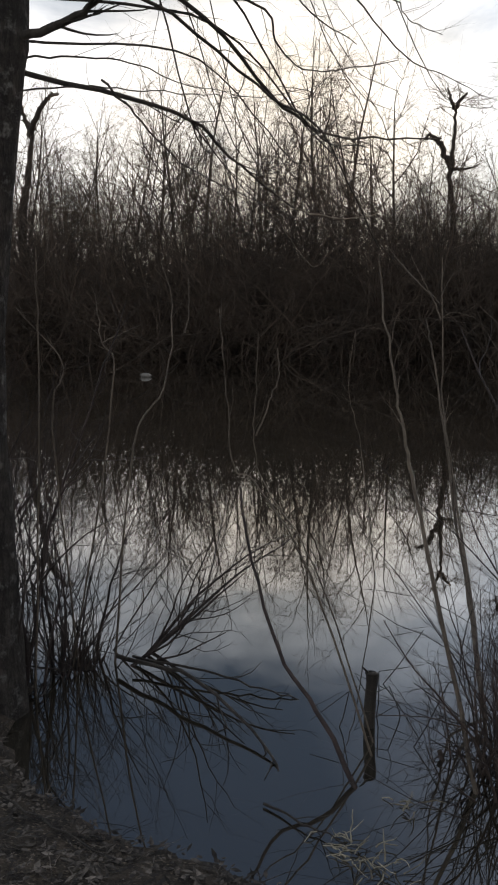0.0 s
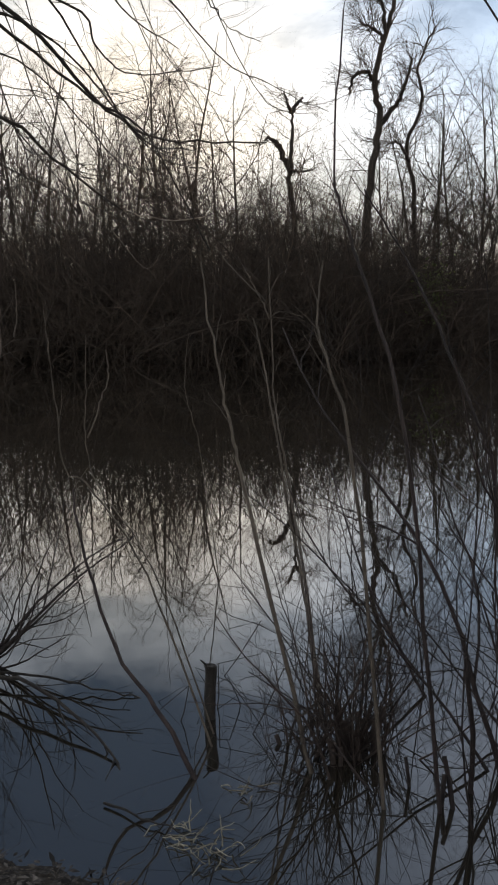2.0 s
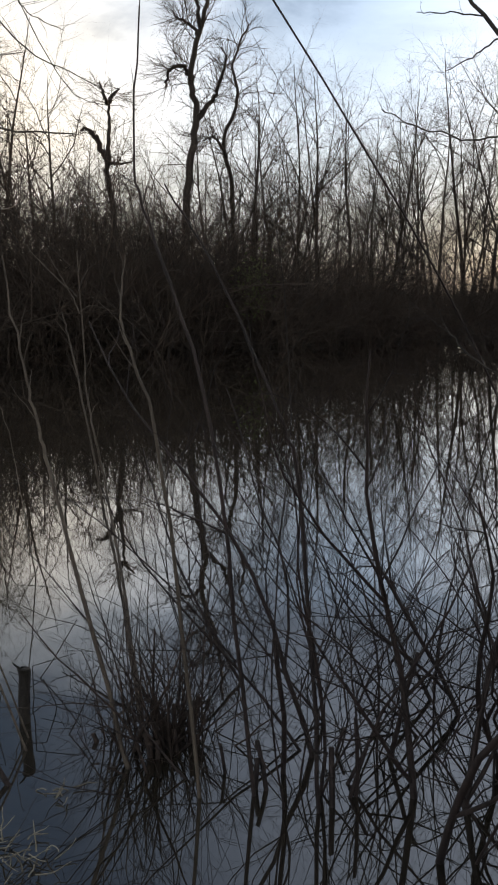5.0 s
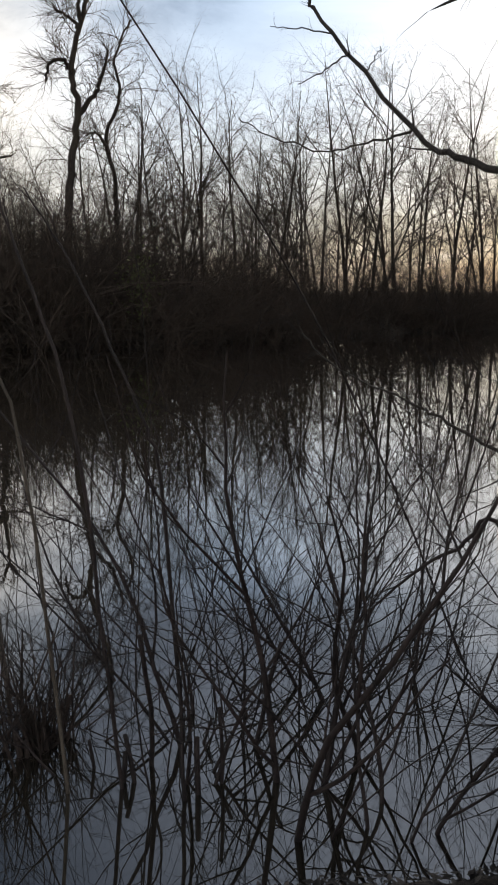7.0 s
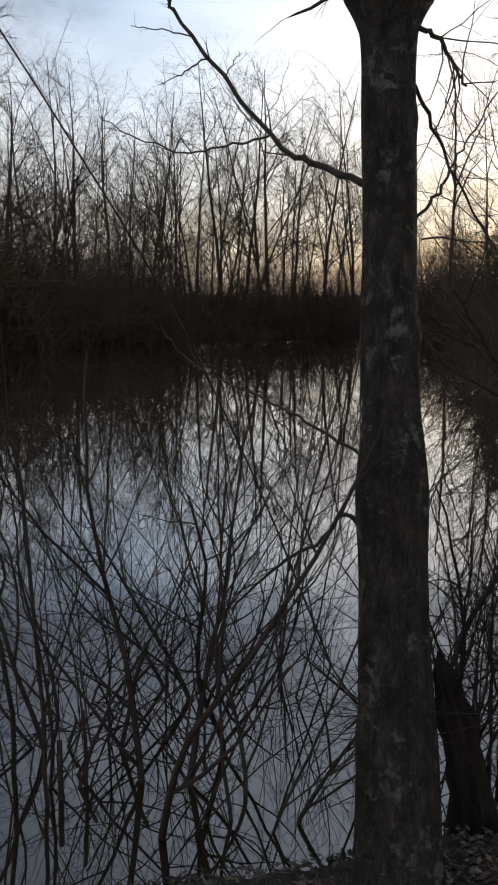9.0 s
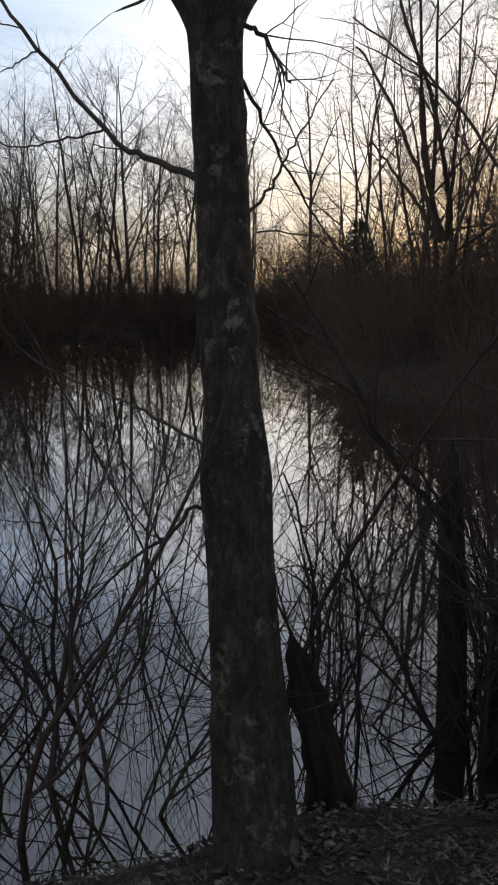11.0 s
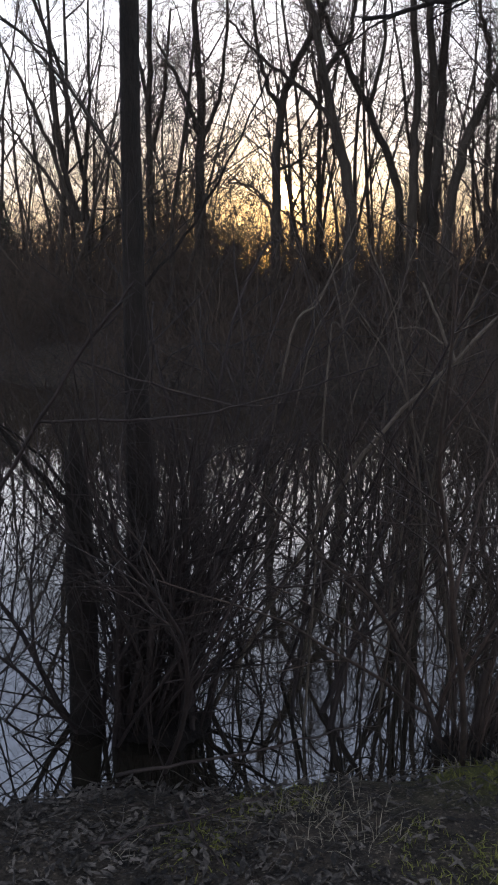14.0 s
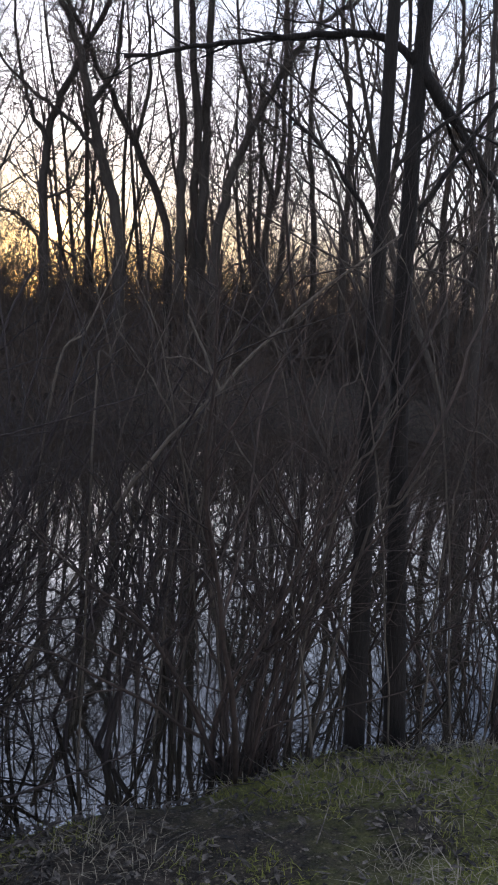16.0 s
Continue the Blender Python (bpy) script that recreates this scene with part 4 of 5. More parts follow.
limb(right_tree, 216, 0.0030, (2.03, 2.47, 2.44), (2.08, 2.50, 2.49), (2.13, 2.52, 2.55), twigs=3, size=0.09)
limb(right_tree, 217, 0.0300, (2.12, 1.76, 2.48), (2.10, 1.85, 2.59), (2.06, 2.02, 2.73))
limb(right_tree, 218, 0.0500, (2.13, 1.75, 2.49), (2.21, 1.75, 2.62), (2.33, 1.77, 2.82))
limb(right_tree, 219, 0.0083, (2.17, 1.71, 2.47), (2.18, 1.63, 2.42), (2.18, 1.57, 2.34), (2.16, 1.51, 2.27))
limb(right_tree, 220, 0.0067, (2.17, 1.72, 2.32), (2.32, 1.78, 2.24), (2.51, 1.87, 2.13), (2.73, 1.93, 1.96), (2.95, 1.98, 1.83))
limb(right_tree, 221, 0.0060, (2.18, 1.71, 1.92), (2.30, 1.73, 2.01), (2.44, 1.80, 2.11), (2.55, 1.83, 2.22), (2.77, 1.88, 2.43))
limb(right_tree, 222, 0.0030, (2.20, 1.68, 1.88), (2.52, 1.72, 1.88), (2.75, 1.75, 1.83))
limb(right_tree, 223, 0.0045, (2.26, 1.70, 1.66), (2.38, 1.71, 1.61), (2.52, 1.71, 1.54), (2.66, 1.70, 1.40))


def trunk_thing(seed, label, name, points, radii, material=None, sides=14, category="tree", ridge=0.05):
    ob = thing(name, (0, 0, 0), label, category)
    v, f = bole(points, radii, seed, sides, 48, ridge)
    part("trunk" if name == "tree" else "shaft", quad_mesh("trunk", v, f, material or STEM), ob)
    return ob


pole = trunk_thing(3, "slender dark tree trunk rising from the shrubs", "tree", [(3.23, 1.36, -0.1), (3.26, 1.41, 1.24), (3.34, 1.48, 2.65), (3.4, 1.5, 4.5)], [(0, 0.07), (0.06, 0.052), (0.3, 0.043), (1, 0.026)], DARK_BARK)
dead_trunk = trunk_thing(4, "dead dark trunk broken off at chest height", "tree", [(3.07, 1.52, -0.1), (3.10, 1.56, 0.59), (3.13, 1.60, 1.16)], [(0, 0.075), (0.1, 0.06), (0.5, 0.052), (0.86, 0.040), (0.9, 0.026), (0.95, 0.022), (0.97, 0.01), (1, 0.003)], DARK_BARK)
stump = trunk_thing(5, "black leaning stump beside a grey tree", "stump", [(2.40, 1.50, -0.1), (2.38, 1.57, 0.25), (2.33, 1.66, 0.60)], [(0, 0.12), (0.2, 0.075), (0.35, 0.058), (0.45, 0.068), (0.6, 0.05), (0.72, 0.058), (0.8, 0.036), (0.9, 0.034), (0.94, 0.02), (1, 0.004)], DARK_BARK, 30, "stump", 0.55)
limb(stump, 83, 0.008, (2.42, 1.5, 0.1), (2.40, 1.5, 0.5), (2.5, 1.6, 0.9), twigs=12, material=DARK_BARK)
limb(stump, 84, 0.006, (2.40, 1.55, 0.3), (2.5, 1.5, 0.6), (2.6, 1.5, 1.0), twigs=12, material=DARK_BARK)
limb(stump, 85, 0.006, (2.36, 1.6, 0.45), (2.32, 1.55, 0.75), (2.4, 1.6, 1.05), twigs=12, material=DARK_BARK)
twin = trunk_thing(6, "slender dark trunk standing at the water's edge", "tree", [(3.80, -0.22, -0.2), (3.83, -0.21, 0.74), (3.89, -0.20, 1.4), (3.94, -0.20, 2.03), (3.99, -0.20, 2.66), (4.06, -0.22, 4.2)], [(0, 0.045), (0.2, 0.037), (0.5, 0.028), (1, 0.022)], DARK_BARK)
fellow = trunk_thing(7, "slender dark trunk standing at the water's edge", "tree", [(3.93, -0.38, -0.2), (3.95, -0.34, 0.73), (4.00, -0.30, 1.61), (4.05, -0.30, 2.19), (4.10, -0.31, 2.68), (4.15, -0.35, 4.2)], [(0, 0.048), (0.2, 0.038), (0.5, 0.033), (1, 0.028)], DARK_BARK)
limb(twin, 75, 0.011, (3.92, -0.22, 1.95), (3.85, -0.02, 2.25), (3.75, 0.25, 2.5), twigs=8, material=DARK_BARK)
limb(twin, 76, 0.009, (3.95, -0.24, 2.25), (4.05, -0.5, 2.5), (4.1, -0.8, 2.65), twigs=8, material=DARK_BARK)
limb(fellow, 71, 0.029, (4.10, -0.29, 2.70), (4.10, -0.38, 2.54), (4.20, -0.49, 2.41), (4.28, -0.60, 2.27), (4.30, -0.85, 1.95), twigs=8, material=DARK_BARK)
limb(fellow, 72, 0.018, (4.10, -0.29, 2.66), (4.09, -0.19, 2.74), (4.03, 0.0, 2.75), (3.94, 0.25, 2.71), (3.80, 0.45, 2.65), (3.71, 0.74, 2.59), twigs=12, material=DARK_BARK)
limb(fellow, 73, 0.012, (4.0, -0.34, 2.1), (4.1, -0.6, 2.5), (4.2, -0.9, 3.0), twigs=8, material=DARK_BARK)
limb(twin, 79, 0.008, (3.80, -0.18, 0.9), (3.7, 0.0, 1.3), (3.6, 0.2, 1.9), twigs=14, material=GREY_STEM)
limb(twin, 80, 0.006, (3.83, -0.19, 1.2), (3.85, -0.4, 1.6), (3.9, -0.6, 2.2), twigs=14, material=GREY_STEM)
limb(fellow, 81, 0.008, (3.92, -0.33, 1.0), (3.8, -0.5, 1.4), (3.75, -0.65, 2.0), twigs=14, material=GREY_STEM)
limb(fellow, 82, 0.007, (3.95, -0.33, 1.4), (3.8, -0.15, 1.75), (3.7, 0.1, 2.2), twigs=14, material=GREY_STEM)
limb(dead_trunk, 78, 0.008, (3.11, 1.57, 0.85), (3.0, 1.65, 1.05), (2.85, 1.75, 1.2), twigs=3, material=DARK_BARK)
limb(pole, 77, 0.007, (3.28, 1.43, 1.6), (3.4, 1.2, 1.95), (3.5, 1.0, 2.4), twigs=6, material=DARK_BARK)
limb(pole, 74, 0.008, (3.3, 1.45, 2.0), (3.2, 1.7, 2.4), (3.0, 2.0, 2.7), twigs=6)


def sapling(seed, r0, *points, dark=False, material=None):
    """A thin bare shoot with a few twigs."""
    rng = random.Random(seed)
    ob = thing("sapling", (0, 0, 0), "long dark bare branch arching over the water" if dark or r0 > 0.0101 else "thin pale leafless shoot arching up from the shrubs", "sapling", "thin bare shoots by the water")
    first, second = Vector(points[0]), Vector(points[1])
    if first.z > 0.35:
        points = [(first.x + 1.4 * (first.x - second.x), first.y + 1.4 * (first.y - second.y), -0.1), *points]
    elif first.z > -0.05:
        points = [(first.x, first.y, -0.1), *points[1:]]
    line = through_points(points, r0, max(r0 * 0.35, 0.0016), seed, 0.003)
    part("stem", tubes("stem", [line], 7, material or (STEM if dark or r0 > 0.0101 else PALE_STEM)), ob)
    side = shoots(rng, line, 5, 0.22, r0 * 0.3, 5, 0.45, 1.0, 0.5, 0.12, 0.04, 0.3)
    part("twig_spray", tubes("twig_spray", side, 3, STEM if dark else PALE_STEM), ob)["kind"] = "stuff"
    return ob


def side_shoot(parent, seed, r0, *points, dark=False):
    line = through_points(points, r0, r0 * 0.5, seed, 0.002)
    part("side_shoot", tubes("side_shoot", [line], 6, STEM if dark else PALE_STEM), parent)


sapling(224, 0.011, (0.42, 2.97, -0.01), (0.28, 3.14, 0.18), (0.11, 3.35, 0.39), (-0.02, 3.60, 0.82), (-0.03, 3.70, 0.96))
sapling(225, 0.0095, (0.82, 2.94, 0.08), (0.65, 3.38, 0.90), (0.60, 3.49, 1.20), (0.56, 3.55, 1.44), (0.51, 3.65, 1.87))
sapling(226, 0.009, (0.92, 3.23, -0.07), (1.01, 4.03, 0.35), (0.98, 4.24, 0.72), (0.90, 4.41, 1.41), (0.86, 4.46, 1.63))
shoot = sapling(227, 0.009, (0.96, 3.32, -0.13), (1.09, 4.62, 0.60), (1.05, 4.73, 0.95), (1.03, 4.84, 1.25), (1.02, 4.89, 1.95))
side_shoot(shoot, 228, 0.004, (1.01, 4.84, 1.62), (0.96, 4.85, 1.74), (0.85, 4.92, 1.87), (0.75, 4.98, 2.00))
side_shoot(shoot, 229, 0.003, (1.01, 4.84, 1.63), (1.07, 4.83, 1.66), (1.13, 4.82, 1.65), (1.19, 4.81, 1.63))
side_shoot(shoot, 230, 0.003, (1.01, 4.84, 1.74), (1.05, 4.84, 1.83), (1.11, 4.82, 1.89))
side_shoot(shoot, 231, 0.003, (1.00, 4.84, 1.71), (0.93, 4.86, 1.80), (0.86, 4.92, 1.96))
sapling(232, 0.0075, (0.99, 2.69, 0.13), (0.92, 2.82, 1.11), (0.85, 2.89, 1.48), (0.82, 2.94, 1.63), (0.85, 2.99, 1.84))
sapling(233, 0.008, (1.17, 2.63, 0.20), (1.09, 2.82, 1.25), (0.95, 2.96, 1.89), (0.90, 3.03, 2.14), (0.96, 3.12, 2.68), dark=True)
sapling(234, 0.008, (1.33, 2.45, 0.13), (1.35, 2.66, 1.01), (1.28, 2.69, 1.32), (1.14, 2.85, 1.76), (1.00, 3.00, 2.08), dark=True)
sapling(235, 0.005, (0.50, 3.20, 0.05), (0.25, 3.55, 0.62), (0.02, 3.70, 0.98), (-0.06, 3.70, 1.03), (-0.09, 3.70, 1.34), (-0.11, 3.70, 1.56), (-0.12, 3.70, 1.69))
shoot = sapling(236, 0.006, (-0.65, 4.15, 0.16), (-0.56, 4.36, 1.02), (-0.42, 4.48, 1.29), (-0.38, 4.58, 1.70), (-0.44, 4.58, 1.91))
side_shoot(shoot, 237, 0.004, (-0.32, 4.59, 1.56), (-0.30, 4.59, 1.67), (-0.30, 4.59, 1.83))
shoot = sapling(238, 0.004, (0.52, 3.30, 0.05), (0.28, 3.70, 0.60), (0.07, 3.90, 0.92), (0.02, 3.90, 1.12), (0.03, 3.90, 1.34), (0.04, 3.90, 1.58))
side_shoot(shoot, 239, 0.004, (0.03, 3.90, 1.14), (0.09, 3.90, 1.29), (0.13, 3.90, 1.41), (0.12, 3.90, 1.52))
shoot = sapling(240, 0.005, (-0.85, 4.11, 0.17), (-0.62, 4.15, 1.29), (-0.67, 4.15, 1.54), (-0.70, 4.14, 1.78))
side_shoot(shoot, 241, 0.003, (-0.67, 4.15, 1.53), (-0.58, 4.16, 1.57), (-0.49, 4.17, 1.61))
sapling(242, 0.005, (-0.80, 4.12, 0.14), (-0.85, 3.91, 1.17), (-0.80, 3.92, 1.44), (-0.98, 3.88, 1.69))
sapling(243, 0.004, (0.68, 5.46, 0.82), (0.60, 5.47, 1.20), (0.63, 5.46, 1.53))
sapling(244, 0.005, (-0.94, 3.79, 0.22), (-0.88, 3.80, 1.33), (-0.87, 3.80, 1.93))
shoot = sapling(245, 0.010, (3.52, 0.69, 0.95), (3.62, 0.32, 1.42), (3.67, 0.01, 1.75), (3.69, -0.29, 1.98), material=PALE_STEM)
side_shoot(shoot, 246, 0.007, (3.62, 0.33, 1.41), (3.61, 0.40, 1.57), (3.60, 0.45, 1.68))
side_shoot(shoot, 247, 0.004, (3.61, 0.37, 1.47), (3.59, 0.45, 1.52), (3.57, 0.53, 1.52))
sapling(260, 0.007, (3.69, -0.11, 0.99), (3.69, -0.23, 1.22), (3.69, -0.31, 1.38), material=PALE_STEM)
sapling(261, 0.008, (3.79, -0.21, 0.83), (3.79, -0.34, 1.02), (3.79, -0.46, 1.18), material=PALE_STEM)
sapling(262, 0.006, (3.88, -0.06, 1.26), (3.89, -0.14, 1.45), (3.89, -0.19, 1.55))
sapling(263, 0.005, (3.41, 0.72, 1.39), (3.42, 0.68, 1.53), (3.44, 0.63, 1.67))
sapling(264, 0.007, (3.63, 0.98, 1.36), (3.68, 0.86, 1.61), (3.72, 0.74, 1.89), material=PALE_STEM)
sapling(265, 0.006, (3.66, 0.58, 1.31), (3.67, 0.54, 1.64), (3.68, 0.51, 1.89), material=GREY_STEM)
def crossing_shoots():
    """Thin pale shoots that arch across one another above the shrubs on the bank."""
    rng = random.Random(91)
    for k in range(20):
        y = 1.1 - 2.3 * (k + rng.random()) / 20
        x = 3.62 + 0.45 * rng.random() + 0.12 * max(0, -y)
        side, top = rng.choice((-1, 1)) * rng.uniform(0.15, 0.6), rng.uniform(1.3, 2.05)
        sapling(600 + k, rng.uniform(0.0035, 0.006), (x, y, 0.0), (x - 0.02, y + side * 0.25, top * 0.5), (x - 0.05, y + side * 0.6, top * 0.85), (x - 0.12, y + side, top + rng.uniform(-0.12, 0.1)))


crossing_shoots()
limb(dead_trunk, 250, 0.013, (3.10, 1.56, 0.82), (2.91, 1.72, 1.12), (2.85, 1.90, 1.45), (2.82, 2.12, 1.74), material=DARK_BARK)
limb(dead_trunk, 251, 0.005, (2.85, 1.93, 1.49), (2.77, 2.03, 1.56), (2.69, 2.11, 1.60), twigs=4, material=DARK_BARK)
shoot = sapling(252, 0.013, (2.64, 1.87, 0.44), (2.71, 1.80, 0.68), (2.74, 1.61, 1.00), (2.81, 1.34, 1.44), (2.82, 1.14, 1.67), dark=True)
side_shoot(shoot, 248, 0.0055, (2.775, 1.475, 1.22), (2.88, 1.22, 1.23), (3.00, 1.00, 1.25), (3.07, 0.73, 1.33), (3.12, 0.45, 1.43), dark=True)
side_shoot(shoot, 249, 0.005, (2.81, 1.34, 1.42), (2.98, 1.23, 1.35), (3.04, 0.91, 1.28), (3.11, 0.76, 1.29), dark=True)
sapling(253, 0.01, (2.59, 1.93, 0.22), (2.27, 1.97, 0.93), (2.12, 2.03, 0.90), (2.00, 2.12, 0.80), (1.92, 2.24, 0.65), dark=True)
limb(right_tree, 398, 0.006, (2.05, 1.65, 1.22), (2.05, 2.02, 1.32), (2.03, 2.17, 1.36), (1.91, 2.48, 1.48), (1.88, 2.62, 1.58))


sapling(399, 0.0055, (2.95, 2.85, 0.05), (2.10, 2.77, 1.50), (1.00, 2.70, 3.00), (-1.20, 2.60, 6.00), dark=True)

# ---- the stake, broken reeds, stone, litter and grass ----
def stake():
    ob = trunk_thing(8, "broken wooden stake standing in the water", "stake", [(0.50, 3.50, -0.3), (0.49, 3.50, 0.05), (0.50, 3.51, 0.20), (0.49, 3.5, 0.235)], [(0, 0.022), (0.55, 0.024), (0.85, 0.027), (0.95, 0.022), (1, 0.006)], WET_WOOD, 12, "stake")
    line = through_points([(0.50, 3.50, 0.21), (0.47, 3.49, 0.245), (0.455, 3.49, 0.26)], 0.006, 0.003, 3, 0.0)
    part("splinter", tubes("splinter", [line], 5, WET_WOOD), ob)
    rng = random.Random(81)
    for k in range(6):
        x, y = 0.50 + rng.uniform(-0.16, 0.2), 3.55 + rng.uniform(-0.25, 0.4)
        a = rng.uniform(-1, 1) * 0.9
        h = rng.uniform(0.12, 0.3)
        bend = Vector((x + a * h, y + rng.gauss(0, 0.05), h))
        tip = bend + Vector((rng.choice((-1, 1)) * rng.uniform(0.1, 0.22), rng.gauss(0, 0.06), rng.uniform(-0.16, 0.08)))
        reed = thing("reed", (0, 0, 0), "broken bent dead reed standing in the water", "reed", "broken reeds round the stake")
        root = Vector((x, y, -0.08))
        line = [(root, 0.0026), (root.lerp(bend, 0.5) + Vector((0.01, 0, 0)), 0.0026), (bend, 0.0024), (bend.lerp(tip, 0.5), 0.002), (tip, 0.0012)]
        part("stalk", tubes("stalk", [line], 5, WET_WOOD), reed)


stake()


def stone():
    bm = bmesh.new()
    bmesh.ops.create_icosphere(bm, subdivisions=3, radius=0.12)
    for v in bm.verts:
        v.co *= 1 + 0.16 * noise.noise(v.co * 7)
        v.co.z *= 0.5
        v.co.x *= 1.15
    me = bpy.data.meshes.new("stone")
    bm.to_mesh(me)
    bm.free()
    me.materials.append(STONE)
    ob = new("stone", me)
    ob.location = (-2.46, 21.67, 0.04)
    tagged(ob, "pale rounded stone showing above the water", "stone")


stone()


def fallen_branch(seed, r0, *points, material=None, twigs=5, label="dead branch lying in shallow water"):
    rng = random.Random(seed)
    ob = thing("fallen_branch", (0, 0, 0), label, "branch")
    line = through_points(points, r0, r0 * 0.3, seed, 0.004)
    part("stem", tubes("stem", [line], 6, material or WET_WOOD), ob)
    part("twig_spray", tubes("twig_spray", shoots(rng, line, twigs, 0.25, r0 * 0.4, 4, 0.3, 1, 0.6, 0.15, 0.0, 0.3), 4, material or WET_WOOD), ob)["kind"] = "stuff"


fallen_branch(1, 0.011, (-0.62, 4.1, 0.06), (-0.25, 3.75, 0.10), (0.05, 3.3, 0.03), (0.16, 2.95, -0.04))
fallen_branch(2, 0.007, (-0.55, 4.1, 0.06), (-0.2, 3.95, 0.05), (0.1, 3.8, 0.02), (0.35, 3.7, -0.02))
fallen_branch(3, 0.005, (0.05, 2.9, 0.01), (0.2, 2.75, 0.02), (0.38, 2.62, 0.01))
fallen_branch(4, 0.006, (2.55, 1.05, 0.2), (2.85, 0.85, 0.16), (3.1, 0.55, 0.2), (3.3, 0.42, 0.24), material=STEM, label="dark dead branch lying on the bank")
fallen_branch(5, 0.003, (2.2, 0.9, 0.23), (2.5, 0.6, 0.26), (2.8, 0.5, 0.22), material=STEM, label="dark dead branch lying on the bank")
fallen_branch(6, 0.005, (-0.8, 2.75, 0.12), (-0.5, 2.5, 0.12), (-0.2, 2.3, 0.08), label="dark dead branch lying on the muddy bank")


def pale_tuft(seed, place, count):
    """A frayed pale tuft of dead grass on the water."""
    rng = random.Random(seed)
    ob = thing("grass_tuft", (*place, 0.012), "frayed pale tuft of dead grass floating on the water", "grass", "pale tufts on the water")
    lines = []
    for k in range(count):
        a = rng.uniform(0, 6.283)
        lines.append(grow(rng, (rng.gauss(0, 0.03), rng.gauss(0, 0.03), 0), (math.cos(a), math.sin(a), 0.25), rng.uniform(0.05, 0.13), 0.003, 5, 0.3, -0.05, 0.4))
    part("blade", tubes("blade", lines, 4, DRY_GRASS), ob)["kind"] = "stuff"


pale_tuft(17, (0.29, 2.65), 18)
pale_tuft(18, (0.39, 2.57), 12)
pale_tuft(19, (0.55, 2.88), 8)
pale_tuft(20, (0.42, 2.50), 6)


def leaf_litter():
    gen = np.random.default_rng(4)
    x = np.concatenate([gen.uniform(1.2, 4.2, 22000), gen.uniform(-1.9, 0.4, 9000)])
    y = np.concatenate([gen.uniform(-2.2, 1.9, 22000), gen.uniform(1.6, 4.4, 9000)])
    keep = (ground_height(x, y) > 0.005) & (gen.random(len(x)) < np.where((x > 2.5) & (y < 0.5), 0.30, 0.9))
    x, y = x[keep], y[keep]
    z = ground_height(x, y) + gen.uniform(0.004, 0.02, len(x))
    n = len(x)
    a, long, wide = gen.uniform(0, 6.283, n), gen.uniform(0.006, 0.024, n), gen.uniform(0.003, 0.011, n)
    tilt, curl = gen.normal(0, 0.35, n), gen.uniform(-0.012, 0.018, n)
    # two rows of three points: a leaf folded along its middle rib
    verts = np.zeros((n, 6, 3))
    for k, (u, v) in enumerate(((-1, 0.15), (0, 1), (1, 0.1), (1, -0.1), (0, -1), (-1, -0.15))):
        px, py = u * long, v * wide
        verts[:, k, 0] = x + px * np.cos(a) - py * np.sin(a)
        verts[:, k, 1] = y + px * np.sin(a) + py * np.cos(a)
        verts[:, k, 2] = z + px * tilt + curl * abs(v) + (curl * 0.8 if u else 0)
    i = np.arange(n)[:, None] * 6
    faces = np.concatenate([i + [0, 1, 4, 5], i + [1, 2, 3, 4]])
    ob = new("leaf_litter", quad_mesh("leaf_litter", verts.reshape(-1, 3), faces, LEAF, False))
    tagged(ob, "curled brown dead leaves strewn over the bank", "leaves", kind="stuff")


leaf_litter()


def grass(name, seed, tufts, blades, material, lo, hi, wide, droop, edge, label):
    """Flat tapering blades in tufts on the open bank."""
    gen = np.random.default_rng(seed)
    x, y = gen.uniform(1.9, 4.2, tufts), gen.uniform(-2.4, 1.0, tufts)
    patchy = soft_noise(x, y, 0.8, seed) + 0.25 * np.clip(x - y - 2.8, -2, 1)
    x, y = x[patchy > edge], y[patchy > edge]
    x, y = np.repeat(x, blades) + gen.normal(0, 0.03, len(x) * blades), np.repeat(y, blades) + gen.normal(0, 0.03, len(y) * blades)
    z = ground_height(x, y)
    x, y, z = x[z > 0.03], y[z > 0.03], z[z > 0.03] - 0.004
    n = len(x)
    a, size, lean = gen.uniform(0, 6.283, n), gen.uniform(lo, hi, n), np.abs(gen.normal(0.6, 0.5, n))
    way = np.stack([np.cos(a), np.sin(a)], 1)
    side = np.stack([-np.sin(a + gen.normal(0, 0.6, n)), np.cos(a)], 1) * wide
    verts = np.zeros((n, 6, 3))
    for k, (f, w) in enumerate(((0.0, 1.0), (0.55, 0.8), (1.0, 0.15))):
        out = lean * size * (f + droop * f * f)
        high = z + size * f * np.maximum(1 - droop * f * lean, 0.1)
        for s in (0, 1):
            verts[:, 2 * k + s, :2] = np.stack([x, y], 1) + way * out[:, None] + side * w * (s - 0.5)
            verts[:, 2 * k + s, 2] = high
    i = np.arange(n)[:, None] * 6
    faces = np.concatenate([i + [0, 1, 3, 2], i + [2, 3, 5, 4]])
    tagged(new(name, quad_mesh(name, verts.reshape(-1, 3), faces, material, False)), label, "grass", kind="stuff")


grass("green_grass", 5, 4200, 9, GREEN_GRASS, 0.012, 0.034, 0.003, 0.7, 0.0, "short green grass and moss on the bank")
grass("dry_grass", 6, 1500, 8, DRY_GRASS, 0.03, 0.09, 0.0026, 1.3, 0.08, "long matted straw-coloured grass on the bank")


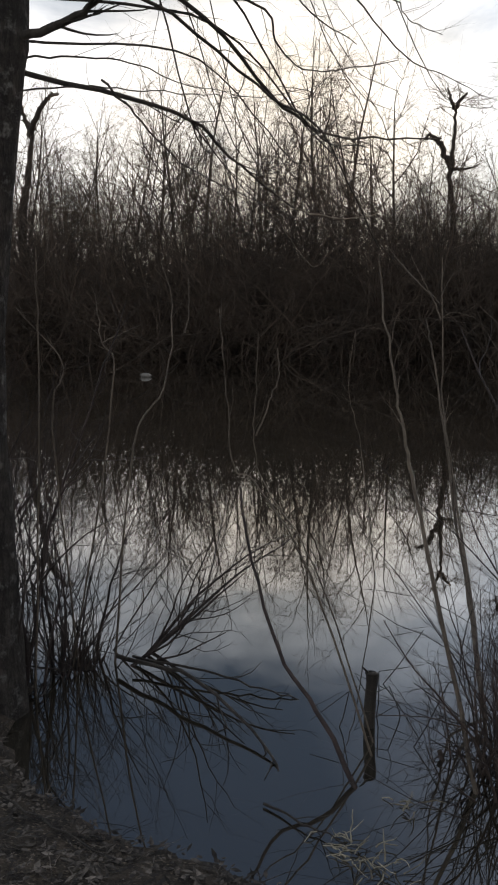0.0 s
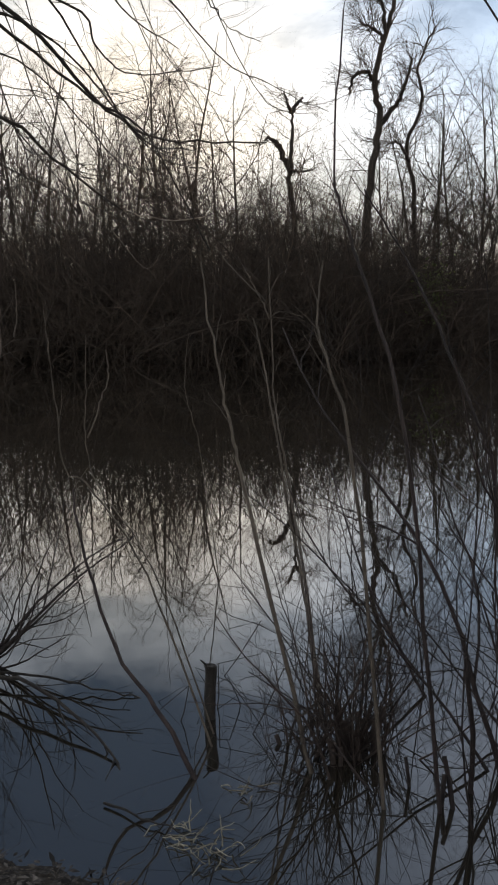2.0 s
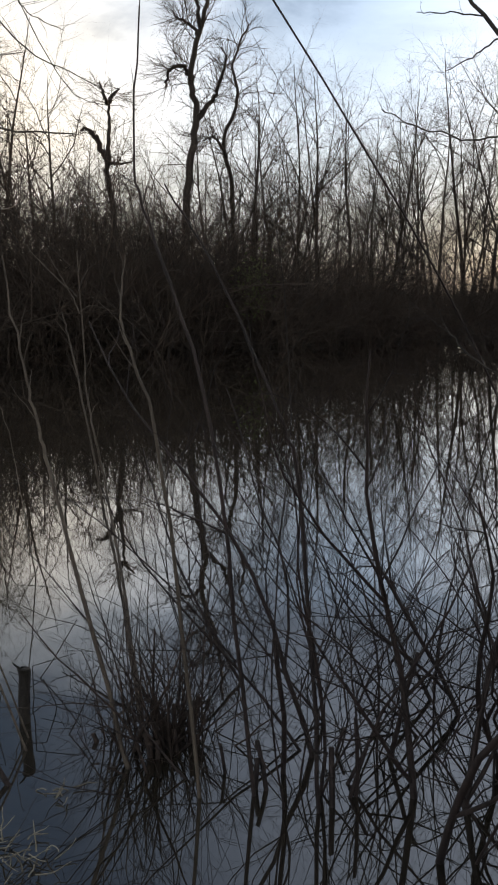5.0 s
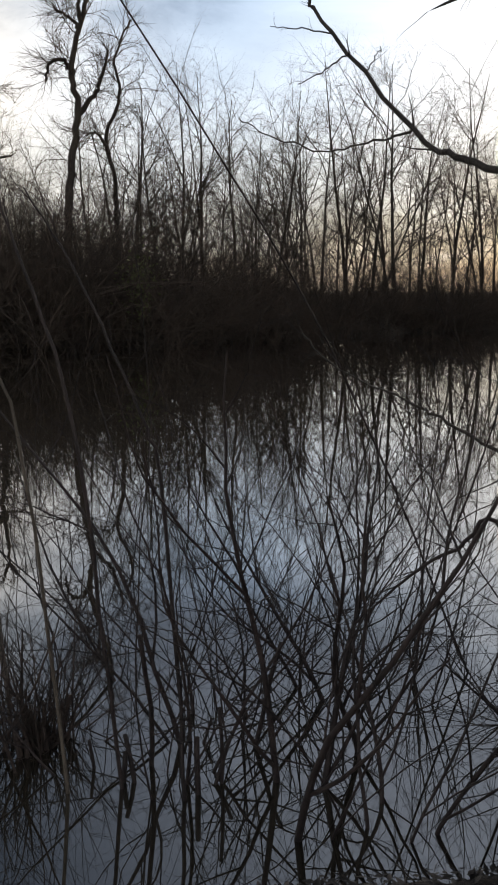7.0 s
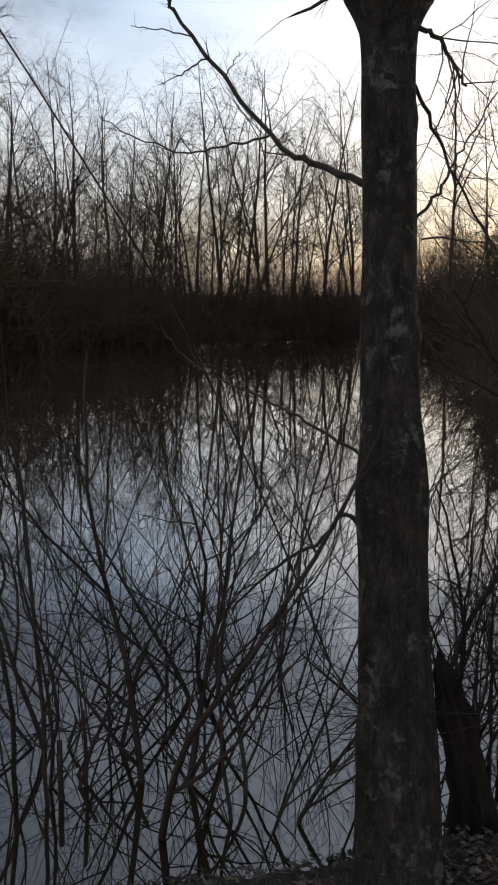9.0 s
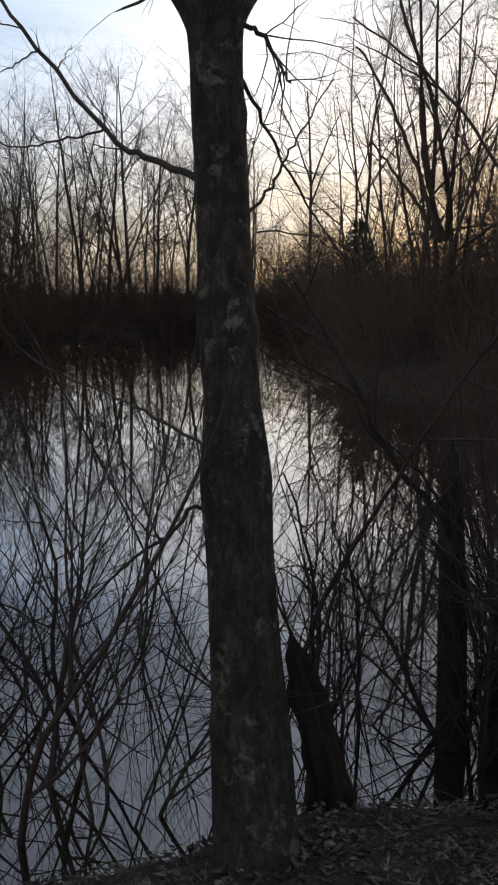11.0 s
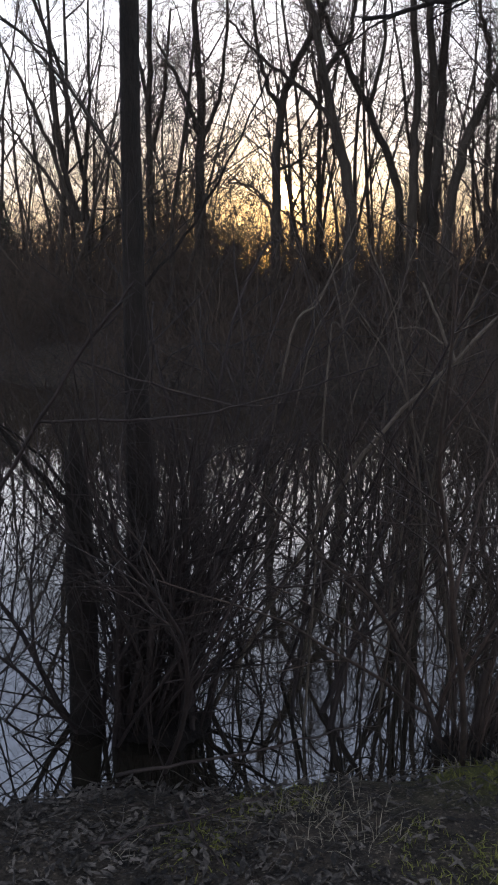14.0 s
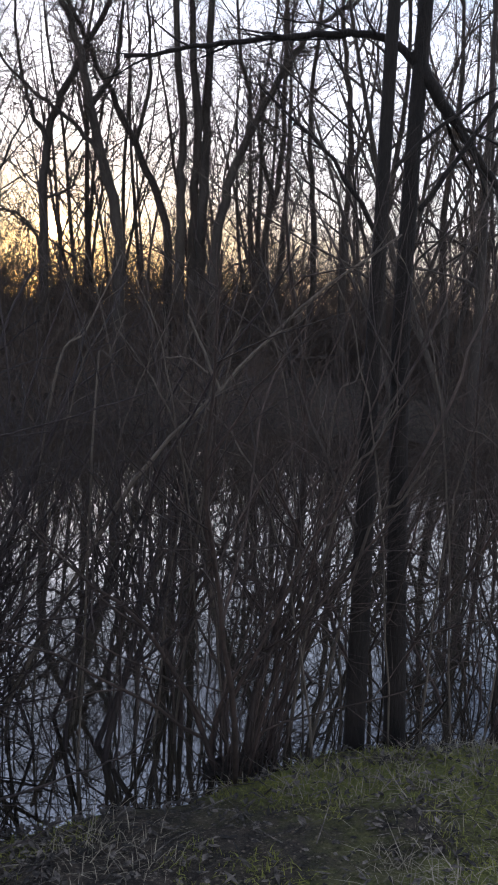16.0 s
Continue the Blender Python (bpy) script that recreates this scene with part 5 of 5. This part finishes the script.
def twig_litter():
    rng = random.Random(44)
    lines = []
    for k in range(900):
        x, y = (rng.uniform(1.5, 4.0), rng.uniform(-2.0, 1.8)) if k % 4 else (rng.uniform(-1.8, 0.2), rng.uniform(1.8, 4.0))
        z = ground_at(x, y)
        if z > 0.0:
            a = rng.uniform(0, 6.283)
            lines.append(grow(rng, (x, y, z + 0.008), (math.cos(a), math.sin(a), rng.uniform(0, 0.25)), rng.uniform(0.05, 0.28), rng.uniform(0.001, 0.0028), 4, 0.15, -0.03, 0.4))
    tagged(new("twig_litter", tubes("twig_litter", lines, 3, LEAF)), "small dead twigs strewn over the bank", "twigs", kind="stuff")


twig_litter()


def root_clump(seed, place, wide, high, label):
    """A hummock of roots and caught debris from which a shrub grows."""
    rng = random.Random(seed)
    ob = thing("root_clump", (*place, 0), label, "roots", "root hummocks at the water's edge")
    bm = bmesh.new()
    bmesh.ops.create_icosphere(bm, subdivisions=4, radius=1)
    for v in bm.verts:
        v.co *= 1 + 0.35 * noise.noise(v.co * 2.3 + Vector((seed, 0, 0))) + 0.25 * noise.noise(v.co * 7) + 0.16 * noise.noise(v.co * 19)
        v.co = Vector((v.co.x * wide, v.co.y * wide, v.co.z * high - 0.02))
    me = bpy.data.meshes.new("hummock")
    bm.to_mesh(me)
    bm.free()
    me.materials.append(DARK_BARK)
    part("hummock", me, ob)
    lines = []
    for k in range(70):
        a, r = rng.uniform(0, 6.283), wide * rng.uniform(0.1, 1.25)
        lean = rng.uniform(0.02, 0.3) * (2.5 if rng.random() < 0.15 else 1.0)
        lines.append(grow(rng, (math.cos(a) * r, math.sin(a) * r, max(high * (1 - r / wide) * 0.8, -0.02)), (math.cos(a) * lean + rng.gauss(0, 0.15), math.sin(a) * lean + rng.gauss(0, 0.15), 1), rng.uniform(0.08, 0.36), rng.uniform(0.0015, 0.0045), 5, 0.14, -0.03, 0.3))
    part("root_tuft", tubes("root_tuft", lines, 3, BROWN_STEM), ob)["kind"] = "stuff"


root_clump(1, (-0.82, 4.15), 0.11, 0.03, "dark hummock of roots and debris under a leaning shrub")
root_clump(2, (0.98, 3.12), 0.09, 0.03, "dark hummock of roots and debris under a dense shrub")
root_clump(3, (3.2, 1.25), 0.17, 0.07, "black hummock of roots and debris under a dark shrub")
root_clump(4, (3.55, 0.2), 0.13, 0.04, "dark hummock of roots under a tall shrub")
